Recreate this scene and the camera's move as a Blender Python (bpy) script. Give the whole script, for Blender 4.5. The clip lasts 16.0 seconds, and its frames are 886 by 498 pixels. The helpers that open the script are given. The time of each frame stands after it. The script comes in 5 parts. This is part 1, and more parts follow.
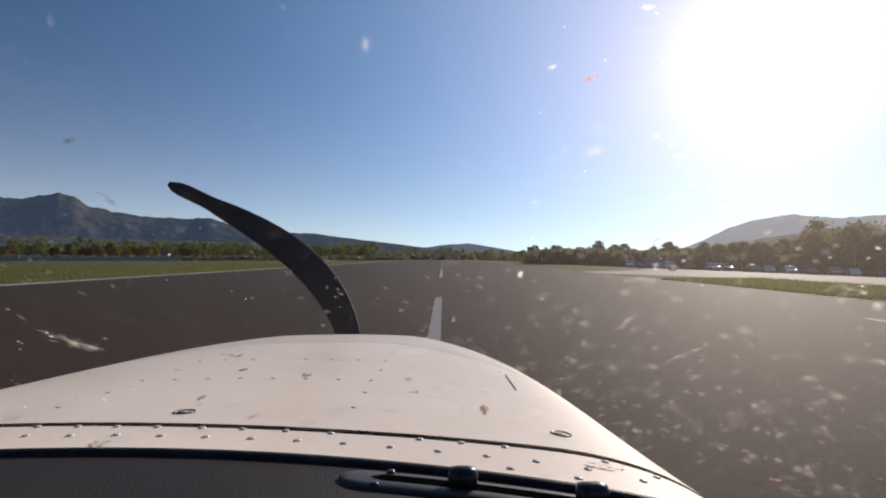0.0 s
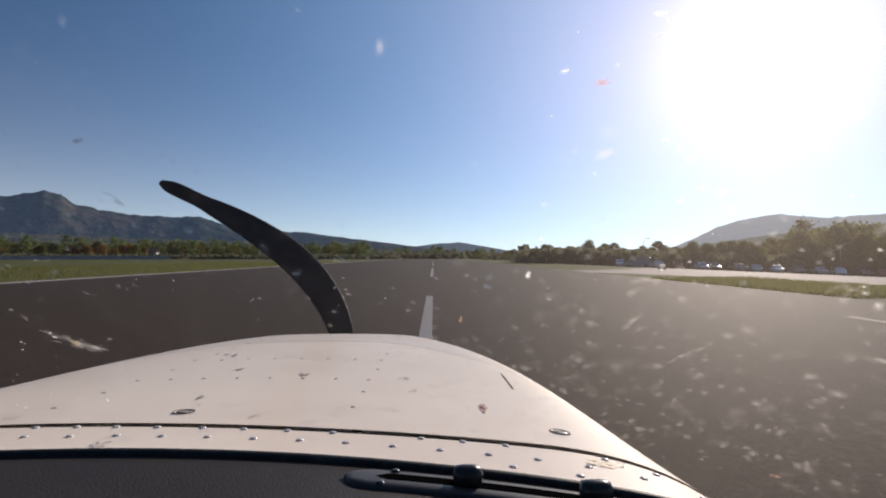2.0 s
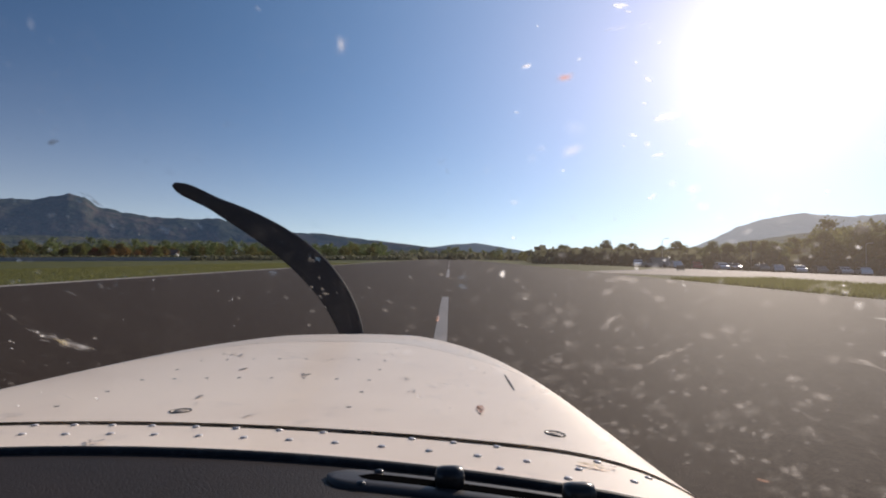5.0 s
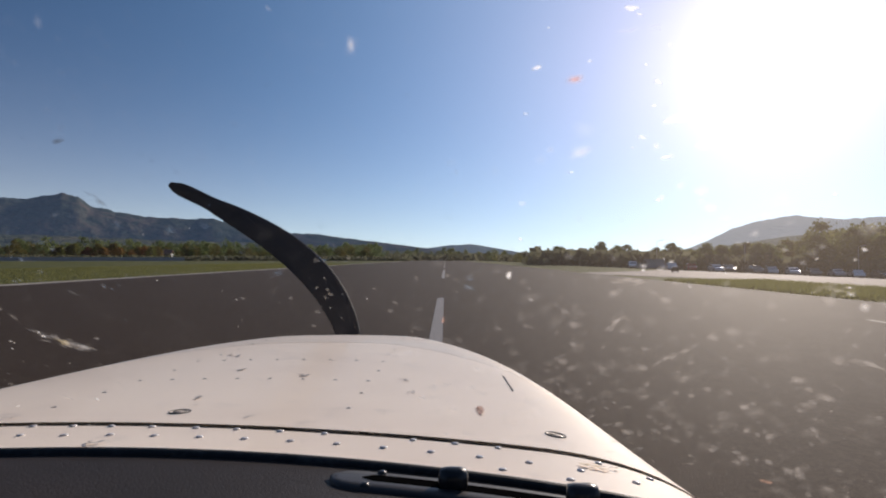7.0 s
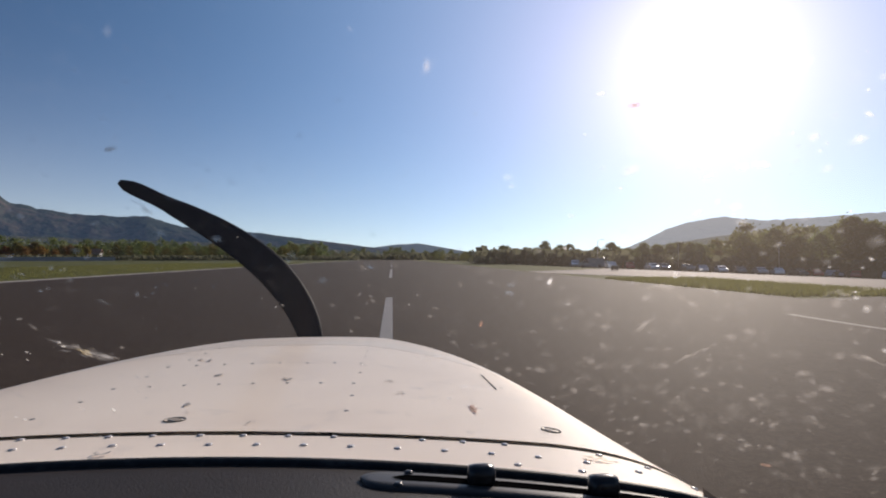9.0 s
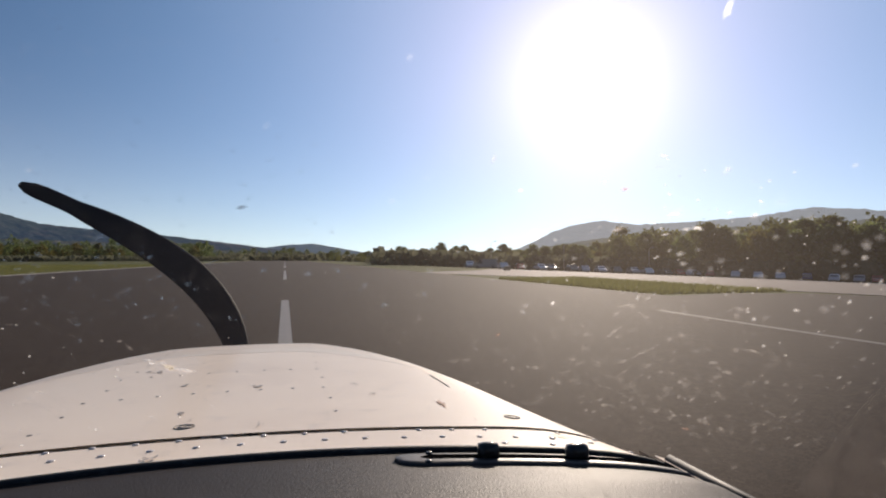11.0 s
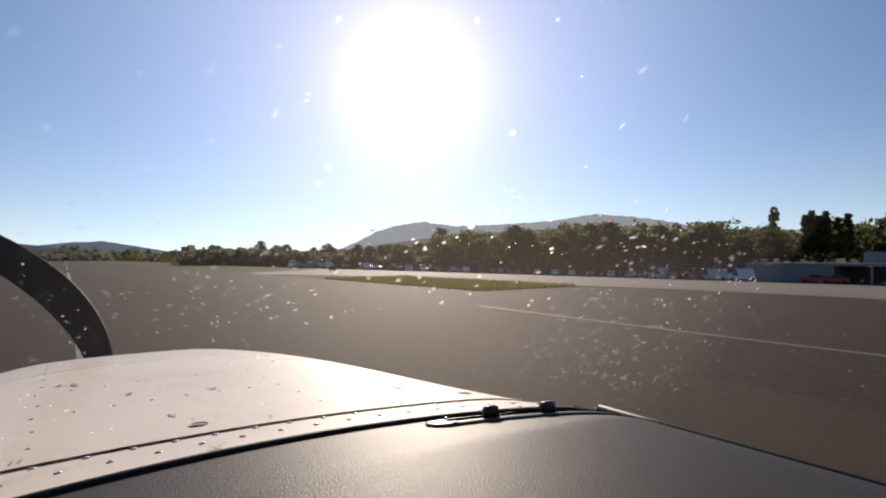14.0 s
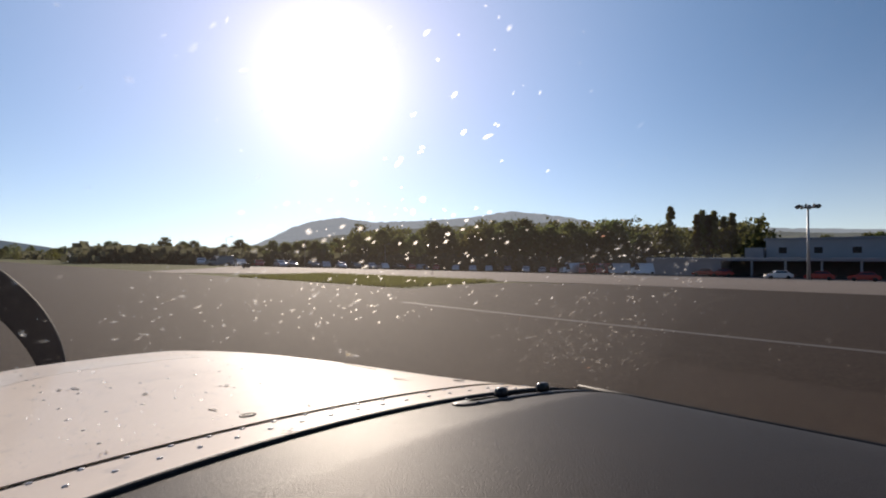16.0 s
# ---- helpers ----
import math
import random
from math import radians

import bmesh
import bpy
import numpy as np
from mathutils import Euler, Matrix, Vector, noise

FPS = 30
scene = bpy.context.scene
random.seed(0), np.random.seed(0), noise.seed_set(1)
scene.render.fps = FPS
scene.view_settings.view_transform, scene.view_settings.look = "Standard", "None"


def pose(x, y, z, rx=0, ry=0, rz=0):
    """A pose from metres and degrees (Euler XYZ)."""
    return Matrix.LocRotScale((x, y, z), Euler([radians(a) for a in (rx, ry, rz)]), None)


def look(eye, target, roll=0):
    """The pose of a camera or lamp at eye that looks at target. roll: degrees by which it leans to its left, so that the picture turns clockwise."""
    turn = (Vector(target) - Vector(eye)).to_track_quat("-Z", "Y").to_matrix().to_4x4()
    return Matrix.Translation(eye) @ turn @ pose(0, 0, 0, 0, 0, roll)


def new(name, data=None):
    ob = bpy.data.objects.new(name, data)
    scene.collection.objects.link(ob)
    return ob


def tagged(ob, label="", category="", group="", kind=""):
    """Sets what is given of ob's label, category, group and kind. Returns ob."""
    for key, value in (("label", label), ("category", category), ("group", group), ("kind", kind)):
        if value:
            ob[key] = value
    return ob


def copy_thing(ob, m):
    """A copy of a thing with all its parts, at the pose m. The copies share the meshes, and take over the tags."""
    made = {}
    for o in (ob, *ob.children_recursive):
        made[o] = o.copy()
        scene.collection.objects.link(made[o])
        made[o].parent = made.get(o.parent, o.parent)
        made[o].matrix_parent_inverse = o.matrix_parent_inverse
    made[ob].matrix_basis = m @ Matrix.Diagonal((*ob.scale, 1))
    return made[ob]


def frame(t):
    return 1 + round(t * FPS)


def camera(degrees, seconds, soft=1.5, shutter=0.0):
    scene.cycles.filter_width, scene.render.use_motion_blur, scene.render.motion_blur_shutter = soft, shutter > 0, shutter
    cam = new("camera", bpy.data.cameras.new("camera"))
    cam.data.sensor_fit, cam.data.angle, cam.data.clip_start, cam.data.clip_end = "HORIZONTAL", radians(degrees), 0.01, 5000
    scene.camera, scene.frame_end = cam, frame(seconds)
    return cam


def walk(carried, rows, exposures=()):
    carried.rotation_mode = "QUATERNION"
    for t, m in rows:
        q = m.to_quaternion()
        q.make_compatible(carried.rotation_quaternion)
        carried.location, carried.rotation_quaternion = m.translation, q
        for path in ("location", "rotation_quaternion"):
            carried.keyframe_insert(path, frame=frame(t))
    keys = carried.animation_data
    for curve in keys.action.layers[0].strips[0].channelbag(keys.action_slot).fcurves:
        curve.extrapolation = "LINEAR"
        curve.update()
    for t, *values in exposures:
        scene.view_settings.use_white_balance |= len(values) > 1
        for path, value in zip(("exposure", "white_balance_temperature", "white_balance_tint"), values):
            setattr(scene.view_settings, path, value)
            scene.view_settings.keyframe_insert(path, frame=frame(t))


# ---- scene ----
# ---- camera ----
EYE = 1.5          # height of the lens above the runway
PITCH = 0.98       # the lens looks slightly up
cam = camera(80.0, 16.0, soft=2.0)
# The aircraft stands still; the lens turns right with the view and slides left across the cockpit.
# Rows: seconds, turn to the left of the runway's line, nod, roll, unsteadiness of the mount.
VIEW = [
    (0, 0.0, 0, 0, 0), (0.5, 0.08, 0, 0, 0), (1, -0.4, -0.114, -0.05, 0.18), (1.5, -0.74, 0.012, 0.05, 0.18), (2, -1.0, -0.114, -0.05, 0),
    (2.5, -0.88, -0.184, 0, -0.35), (3, -0.25, 0.18, 0.14, -0.43), (3.5, 0.35, -0.122, -0.24, -0.39), (4, 0.72, -0.127, 0.14, -0.61), (6.5, 0.75, 0.16, -0.1, -0.63),
    (7, 0.25, 0.078, -0.1, -0.51), (7.5, -0.2, 0, 0, -0.31), (8, -1.28, 0.107, -0.14, -0.31), (8.5, -2.97, 0.033, -0.19, -0.27), (9, -5.5, 0, 0, -0.51),
    (11.5, -20.2, 0.09, -0.05, -0.78), (12, -24.1, 0.09, -0.05, -0.74), (12.5, -27.6, 0.057, -0.1, -0.74), (13, -30.4, -0.229, 0.14, -0.65), (13.5, -33.2, 0.356, -0.05, -0.78),
    (14, -35.6, 0.033, 0.05, -0.82), (14.5, -37.8, -0.017, 0.1, -0.78), (15, -40.3, 0.09, -0.05, -0.82), (15.5, -42.4, -0.229, 0.14, -0.78), (16, -44.4, -0.389, 0.24, -0.59),
]
TURNS = (-2, 0, 5.5, 12, 20, 27, 33, 40, 45)
SLIDE = (0.022, 0, -0.06, -0.125, -0.235, -0.32, -0.41, -0.55, -0.67)
BACK = (0, 0, -0.015, -0.05, -0.13, -0.14, -0.14, -0.145, -0.145)
RISE = (0, 0, 0.006, 0.017, 0.036, 0.039, 0.037, 0.05, 0.06)


def lens_at(yaw, nod, roll, mount):
    turn = mount - yaw
    return pose(float(np.interp(turn, TURNS, SLIDE)), float(np.interp(turn, TURNS, BACK)), EYE + float(np.interp(turn, TURNS, RISE)), 90 + PITCH + nod, roll, yaw)


walk(cam, [(t, lens_at(*row)) for t, *row in VIEW], exposures=[(0, 0.29, 6500, 12), (9.2, 0.29, 6500, 12), (11.3, 0.33, 6800, 12), (16, 0.36, 6800, 12)])

# ---- sky and sun ----
SUN_AZ, SUN_EL = radians(32.2), radians(18.8)
SUN_DIR = Vector((math.sin(SUN_AZ) * math.cos(SUN_EL), math.cos(SUN_AZ) * math.cos(SUN_EL), math.sin(SUN_EL)))
world = bpy.data.worlds.new("sky")
scene.world = world
world.use_nodes = True
wn, wl = world.node_tree.nodes, world.node_tree.links
wn.clear()
sky = wn.new("ShaderNodeTexSky")
sky.sky_type, sky.sun_disc = "NISHITA", False
sky.sun_elevation, sky.sun_rotation = SUN_EL, SUN_AZ
sky.altitude, sky.air_density, sky.dust_density, sky.ozone_density = 100, 1.0, 0.05, 4.0
bg = wn.new("ShaderNodeBackground")
bg.inputs["Strength"].default_value = 0.031
clean = wn.new("ShaderNodeMix")
clean.data_type, clean.blend_type = "RGBA", "MULTIPLY"
clean.inputs["Factor"].default_value = 1.0
clean.inputs["B"].default_value = (0.34, 0.925, 1.34, 1)
wl.new(sky.outputs[0], clean.inputs["A"])
wl.new(clean.outputs["Result"], bg.inputs["Color"])
# the sun itself and its bright aureole in hazy air
tc = wn.new("ShaderNodeTexCoord")
dot = wn.new("ShaderNodeVectorMath")
dot.operation = "DOT_PRODUCT"
dot.inputs[1].default_value = SUN_DIR
wl.new(tc.outputs["Generated"], dot.inputs[0])
acos = wn.new("ShaderNodeMath")
acos.operation = "ARCCOSINE"
acos.use_clamp = False
wl.new(dot.outputs["Value"], acos.inputs[0])


def glow(width, strength, power):
    q = wn.new("ShaderNodeMath"); q.operation = "DIVIDE"; q.inputs[1].default_value = radians(width)
    wl.new(acos.outputs[0], q.inputs[0])
    w = wn.new("ShaderNodeMath"); w.operation = "POWER"; w.inputs[1].default_value = power
    wl.new(q.outputs[0], w.inputs[0])
    n = wn.new("ShaderNodeMath"); n.operation = "MULTIPLY"; n.inputs[1].default_value = -1
    wl.new(w.outputs[0], n.inputs[0])
    e = wn.new("ShaderNodeMath"); e.operation = "EXPONENT"
    wl.new(n.outputs[0], e.inputs[0])
    s = wn.new("ShaderNodeMath"); s.operation = "MULTIPLY"; s.inputs[1].default_value = strength
    wl.new(e.outputs[0], s.inputs[0])
    return s


inner, outer = glow(6.8, 0.55, 1.8), glow(38.0, 0.47, 1.6)
near_glow = wn.new("ShaderNodeBackground")
near_glow.inputs["Color"].default_value = (1.0, 0.88, 0.84, 1)
wl.new(inner.outputs[0], near_glow.inputs["Strength"])
wide_glow = wn.new("ShaderNodeBackground")
wide_glow.inputs["Color"].default_value = (0.54, 0.835, 1.2, 1)
wl.new(outer.outputs[0], wide_glow.inputs["Strength"])
dust_glow = wn.new("ShaderNodeBackground")
dust_glow.inputs["Color"].default_value = (1.3, 0.62, 0.5, 1)
wl.new(glow(18.0, 0.27, 1.6).outputs[0], dust_glow.inputs["Strength"])
warm_glow = wn.new("ShaderNodeAddShader")
wl.new(near_glow.outputs[0], warm_glow.inputs[0]); wl.new(dust_glow.outputs[0], warm_glow.inputs[1])
bg2 = wn.new("ShaderNodeAddShader")
wl.new(warm_glow.outputs[0], bg2.inputs[0]); wl.new(wide_glow.outputs[0], bg2.inputs[1])
# pale haze low over the horizon, all round
sep = wn.new("ShaderNodeSeparateXYZ")
wl.new(tc.outputs["Generated"], sep.inputs[0])
up = wn.new("ShaderNodeMath"); up.operation = "ABSOLUTE"
wl.new(sep.outputs["Z"], up.inputs[0])
fall = wn.new("ShaderNodeMath"); fall.operation = "MULTIPLY"; fall.inputs[1].default_value = -9.0
wl.new(up.outputs[0], fall.inputs[0])
low = wn.new("ShaderNodeMath"); low.operation = "EXPONENT"
wl.new(fall.outputs[0], low.inputs[0])
amount = wn.new("ShaderNodeMath"); amount.operation = "MULTIPLY"; amount.inputs[1].default_value = 0.46
wl.new(low.outputs[0], amount.inputs[0])
bg3 = wn.new("ShaderNodeBackground")
bg3.inputs["Color"].default_value = (1.08, 0.94, 0.88, 1)
wl.new(amount.outputs[0], bg3.inputs["Strength"])
air = wn.new("ShaderNodeAddShader")
wl.new(bg.outputs[0], air.inputs[0]); wl.new(bg3.outputs[0], air.inputs[1])
add = wn.new("ShaderNodeAddShader")
wl.new(air.outputs[0], add.inputs[0]); wl.new(bg2.outputs[0], add.inputs[1])
wout = wn.new("ShaderNodeOutputWorld")
wl.new(add.outputs[0], wout.inputs["Surface"])
lamp = bpy.data.lights.new("sun", "SUN")
lamp.energy, lamp.angle, lamp.color = 3.85, radians(0.53), (1.0, 0.88, 0.75)
sun = new("sun", lamp)
sun.matrix_world = look(SUN_DIR * 100, (0, 0, 0))

# ---- materials ----
def mat(name, color, rough=0.6, metal=0.0, spots=(), bump=0.0, bump_scale=200.0, coat=0.0, spec=0.5, space="Object"):
    """Principled material; spots: rows of (noise scale, low, high, colour, amount) laid over the base colour."""
    m = bpy.data.materials.new(name)
    m.use_nodes = True
    nt = m.node_tree
    b = nt.nodes["Principled BSDF"]
    b.inputs["Base Color"].default_value = (*color, 1)
    b.inputs["Roughness"].default_value, b.inputs["Metallic"].default_value = rough, metal
    b.inputs["Coat Weight"].default_value, b.inputs["Specular IOR Level"].default_value = coat, spec
    t = nt.nodes.new("ShaderNodeTexCoord")
    last = None
    for scale, lo, hi, col, amount in spots:
        n = nt.nodes.new("ShaderNodeTexNoise")
        n.inputs["Scale"].default_value, n.inputs["Detail"].default_value, n.inputs["Roughness"].default_value = scale, 6, 0.62
        nt.links.new(t.outputs[space], n.inputs["Vector"])
        r = nt.nodes.new("ShaderNodeMapRange")
        r.inputs["From Min"].default_value, r.inputs["From Max"].default_value, r.inputs["To Max"].default_value = lo, hi, amount
        nt.links.new(n.outputs["Fac"], r.inputs["Value"])
        x = nt.nodes.new("ShaderNodeMix")
        x.data_type = "RGBA"
        if last is None:
            x.inputs["A"].default_value = (*color, 1)
        else:
            nt.links.new(last, x.inputs["A"])
        x.inputs["B"].default_value = (*col, 1)
        nt.links.new(r.outputs["Result"], x.inputs["Factor"])
        last = x.outputs["Result"]
    if last is not None:
        nt.links.new(last, b.inputs["Base Color"])
    if bump:
        n = nt.nodes.new("ShaderNodeTexNoise")
        n.inputs["Scale"].default_value, n.inputs["Detail"].default_value = bump_scale, 4
        nt.links.new(t.outputs[space], n.inputs["Vector"])
        u = nt.nodes.new("ShaderNodeBump")
        u.inputs["Strength"].default_value, u.inputs["Distance"].default_value = bump, 0.01
        nt.links.new(n.outputs["Fac"], u.inputs["Height"])
        nt.links.new(u.outputs["Normal"], b.inputs["Normal"])
    return m


def varied(m, amount=0.25, hue=0.03):
    """Lets each object of a kind differ a little in tone."""
    nt = m.node_tree
    b = nt.nodes["Principled BSDF"]
    o = nt.nodes.new("ShaderNodeObjectInfo")
    h = nt.nodes.new("ShaderNodeHueSaturation")
    r = nt.nodes.new("ShaderNodeMapRange")
    r.inputs["To Min"].default_value, r.inputs["To Max"].default_value = 1 - amount, 1 + amount
    nt.links.new(o.outputs["Random"], r.inputs["Value"])
    nt.links.new(r.outputs["Result"], h.inputs["Value"])
    r2 = nt.nodes.new("ShaderNodeMapRange")
    r2.inputs["To Min"].default_value, r2.inputs["To Max"].default_value = 0.5 - hue, 0.5 + hue
    nt.links.new(o.outputs["Random"], r2.inputs["Value"])
    nt.links.new(r2.outputs["Result"], h.inputs["Hue"])
    src = b.inputs["Base Color"]
    if src.is_linked:
        nt.links.new(src.links[0].from_socket, h.inputs["Color"])
    else:
        h.inputs["Color"].default_value = src.default_value
    nt.links.new(h.outputs["Color"], src)
    return m


def see_through(m, amount=0.5):
    """Leaves let the sun behind them shine through."""
    nt = m.node_tree
    b = nt.nodes["Principled BSDF"]
    out = nt.nodes["Material Output"]
    t = nt.nodes.new("ShaderNodeBsdfTranslucent")
    if b.inputs["Base Color"].is_linked:
        nt.links.new(b.inputs["Base Color"].links[0].from_socket, t.inputs["Color"])
    x = nt.nodes.new("ShaderNodeMixShader")
    x.inputs[0].default_value = amount
    nt.links.new(b.outputs[0], x.inputs[1])
    nt.links.new(t.outputs[0], x.inputs[2])
    nt.links.new(x.outputs[0], out.inputs["Surface"])
    return m


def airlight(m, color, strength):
    """Stands in for sunlit air before a backdrop: the surface itself is made to glow a little."""
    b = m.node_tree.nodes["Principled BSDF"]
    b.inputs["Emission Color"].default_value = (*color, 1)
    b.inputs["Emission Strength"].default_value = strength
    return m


M = {}
M["grass"] = mat("grass", (0.13, 0.14, 0.04), 0.95, spots=[(0.02, 0.4, 0.65, (0.165, 0.16, 0.05), 0.8), (0.12, 0.45, 0.65, (0.09, 0.1, 0.03), 0.7), (0.6, 0.45, 0.7, (0.085, 0.1, 0.026), 0.6), (9.0, 0.4, 0.7, (0.17, 0.17, 0.07), 0.5)], bump=0.6, bump_scale=14, spec=0.1)
M["asphalt"] = mat("asphalt", (0.0315, 0.0178, 0.0108), 0.87, spots=[(0.05, 0.4, 0.7, (0.042, 0.0263, 0.0175), 0.8), (0.7, 0.45, 0.7, (0.033, 0.0212, 0.0152), 0.6), (2.5, 0.46, 0.68, (0.05, 0.033, 0.0225), 0.5), (9.0, 0.48, 0.66, (0.02, 0.0128, 0.0092), 0.45), (20.0, 0.47, 0.62, (0.07, 0.048, 0.032), 0.5), (45.0, 0.48, 0.68, (0.085, 0.0585, 0.04), 0.6)], bump=0.4, bump_scale=60, spec=0.1)
M["concrete"] = mat("concrete", (0.18, 0.142, 0.115), 0.85, spots=[(0.08, 0.4, 0.7, (0.205, 0.165, 0.137), 0.7), (2.0, 0.5, 0.75, (0.27, 0.23, 0.19), 0.4), (40.0, 0.5, 0.75, (0.16, 0.13, 0.108), 0.4)], bump=0.3, bump_scale=50, spec=0.2)
M["apron"] = mat("dusty_apron_paving", (0.15, 0.125, 0.108), 0.85, spots=[(0.06, 0.4, 0.7, (0.19, 0.165, 0.145), 0.7), (1.5, 0.5, 0.75, (0.12, 0.1, 0.088), 0.6), (30.0, 0.5, 0.75, (0.2, 0.18, 0.16), 0.4)], bump=0.3, bump_scale=50, spec=0.2)
M["line"] = mat("worn_white_paint", (0.22, 0.2, 0.185), 0.7, spots=[(0.25, 0.4, 0.65, (0.2, 0.18, 0.165), 0.7), (25.0, 0.5, 0.7, (0.1, 0.085, 0.08), 0.5)])
M["faded_line"] = mat("faded_taxi_line_paint", (0.085, 0.068, 0.056), 0.8, spots=[(0.4, 0.4, 0.65, (0.075, 0.06, 0.05), 0.8), (12.0, 0.5, 0.7, (0.05, 0.038, 0.03), 0.6)])
M["edge"] = mat("pale_dusty_edge_paint", (0.42, 0.37, 0.31), 0.8, spots=[(0.3, 0.4, 0.65, (0.3, 0.26, 0.21), 0.7), (6.0, 0.5, 0.7, (0.16, 0.13, 0.1), 0.6)])
M["cowl"] = mat("white_aircraft_paint", (0.95, 0.81, 0.665), 0.55, spots=[(3.0, 0.45, 0.75, (0.75, 0.62, 0.51), 0.6), (22.0, 0.58, 0.74, (0.44, 0.39, 0.36), 0.35), (160.0, 0.66, 0.76, (0.32, 0.27, 0.25), 0.5)], coat=0.13, spec=0.1, bump=0.015, bump_scale=8)
# greyer paint puts in the ground's dull reflection on the cowling's front
M["nose"] = mat("nose_reflection_paint", (0.78, 0.685, 0.59), 0.6, spots=[(4.0, 0.45, 0.75, (0.7, 0.61, 0.53), 0.6), (60.0, 0.6, 0.74, (0.36, 0.33, 0.3), 0.4)], coat=0.1, spec=0.15)
M["cowl"].node_tree.nodes["Principled BSDF"].inputs["Coat Roughness"].default_value = 0.12
M["seam"] = mat("dark_rubber_seam", (0.02, 0.019, 0.019), 0.6, spec=0.2, spots=[(60.0, 0.5, 0.7, (0.08, 0.08, 0.08), 0.5)])
M["rivet"] = mat("rivet_head_paint", (0.7, 0.66, 0.64), 0.3, coat=0.3, spots=[(300.0, 0.5, 0.7, (0.45, 0.4, 0.37), 0.6)])
# small heads are darker than the cowling so that they stand out
M["rivet_small"] = mat("small_rivet_dark", (0.13, 0.115, 0.11), 0.4, 0.3, spots=[(300.0, 0.5, 0.7, (0.12, 0.1, 0.1), 0.7)])
M["steel"] = mat("worn_steel", (0.42, 0.4, 0.38), 0.5, 0.4, spots=[(300.0, 0.45, 0.7, (0.12, 0.11, 0.1), 0.7)])
M["prop"] = mat("matt_black_blade_paint", (0.022, 0.022, 0.027), 0.65, spots=[(9.0, 0.5, 0.75, (0.034, 0.034, 0.04), 0.6)], spec=0.06)
M["leather"] = mat("brown_grained_vinyl", (0.025, 0.0178, 0.0135), 0.56, spots=[(12.0, 0.4, 0.7, (0.034, 0.024, 0.018), 0.7), (250.0, 0.45, 0.6, (0.036, 0.026, 0.02), 0.5)], bump=0.14, bump_scale=650, spec=0.17)
vinyl = M["leather"].node_tree
pebble = vinyl.nodes.new("ShaderNodeTexVoronoi")
pebble.feature = "DISTANCE_TO_EDGE"
pebble.inputs["Scale"].default_value, pebble.inputs["Randomness"].default_value = 260.0, 1.0
vinyl.links.new(vinyl.nodes["Texture Coordinate"].outputs["Object"], pebble.inputs["Vector"])
crease = vinyl.nodes.new("ShaderNodeMapRange")
crease.inputs["From Max"].default_value = 0.22
vinyl.links.new(pebble.outputs["Distance"], crease.inputs["Value"])
relief = vinyl.nodes.new("ShaderNodeBump")
relief.inputs["Strength"].default_value, relief.inputs["Distance"].default_value = 0.2, 0.0006
vinyl.links.new(crease.outputs["Result"], relief.inputs["Height"])
vinyl.links.new(vinyl.nodes["Bump"].outputs["Normal"], relief.inputs["Normal"])
vinyl.links.new(relief.outputs["Normal"], vinyl.nodes["Principled BSDF"].inputs["Normal"])
M["plastic"] = mat("black_satin_plastic", (0.024, 0.022, 0.021), 0.3, spots=[(90.0, 0.5, 0.75, (0.035, 0.034, 0.033), 0.5)], bump=0.05, bump_scale=300)
M["blade"] = mat("long_grass_blades", (0.17, 0.168, 0.056), 0.9, spots=[(0.05, 0.4, 0.65, (0.19, 0.185, 0.06), 0.8), (2.0, 0.45, 0.7, (0.11, 0.12, 0.035), 0.7)], spec=0.1)
M["bug_rust"] = mat("dried_insect_rust", (0.36, 0.13, 0.06), 0.7, spots=[(220.0, 0.45, 0.6, (0.6, 0.5, 0.44), 0.8)])
M["bug_dark"] = mat("dried_insect_dark", (0.27, 0.235, 0.21), 0.7, spots=[(260.0, 0.45, 0.6, (0.5, 0.46, 0.44), 0.9)])
M["bug_amber"] = mat("dried_insect_amber", (0.58, 0.4, 0.16), 0.7, spots=[(260.0, 0.45, 0.6, (0.66, 0.58, 0.46), 0.8)])
M["bug_brown"] = mat("dried_insect_brown", (0.2, 0.1, 0.035), 0.6, spots=[(260.0, 0.5, 0.65, (0.4, 0.27, 0.12), 0.7)])
M["edge_white"] = mat("bright_scuffed_paint", (0.86, 0.83, 0.8), 0.4, spots=[(200.0, 0.5, 0.7, (0.7, 0.66, 0.62), 0.5)])
M["vent"] = mat("grey_black_plastic", (0.05, 0.043, 0.04), 0.45, spec=0.3, spots=[(60.0, 0.45, 0.7, (0.04, 0.036, 0.034), 0.6)], bump=0.05, bump_scale=400)
M["trim_vinyl"] = mat("brown_side_panel_vinyl", (0.11, 0.088, 0.074), 0.7, spots=[(8.0, 0.4, 0.7, (0.085, 0.068, 0.058), 0.7), (200.0, 0.45, 0.65, (0.14, 0.115, 0.098), 0.5)], bump=0.1, bump_scale=400, spec=0.15)
M["slot_shade"] = mat("black_slot_shade", (0.004, 0.004, 0.004), 0.9, spec=0.0)
M["tyre"] = mat("tyre_rubber", (0.02, 0.02, 0.02), 0.8, spots=[(30.0, 0.45, 0.7, (0.05, 0.048, 0.045), 0.6)])
M["cabin"] = mat("grey_cabin_lining", (0.25, 0.24, 0.23), 0.8, spots=[(6.0, 0.4, 0.7, (0.2, 0.19, 0.18), 0.6)])
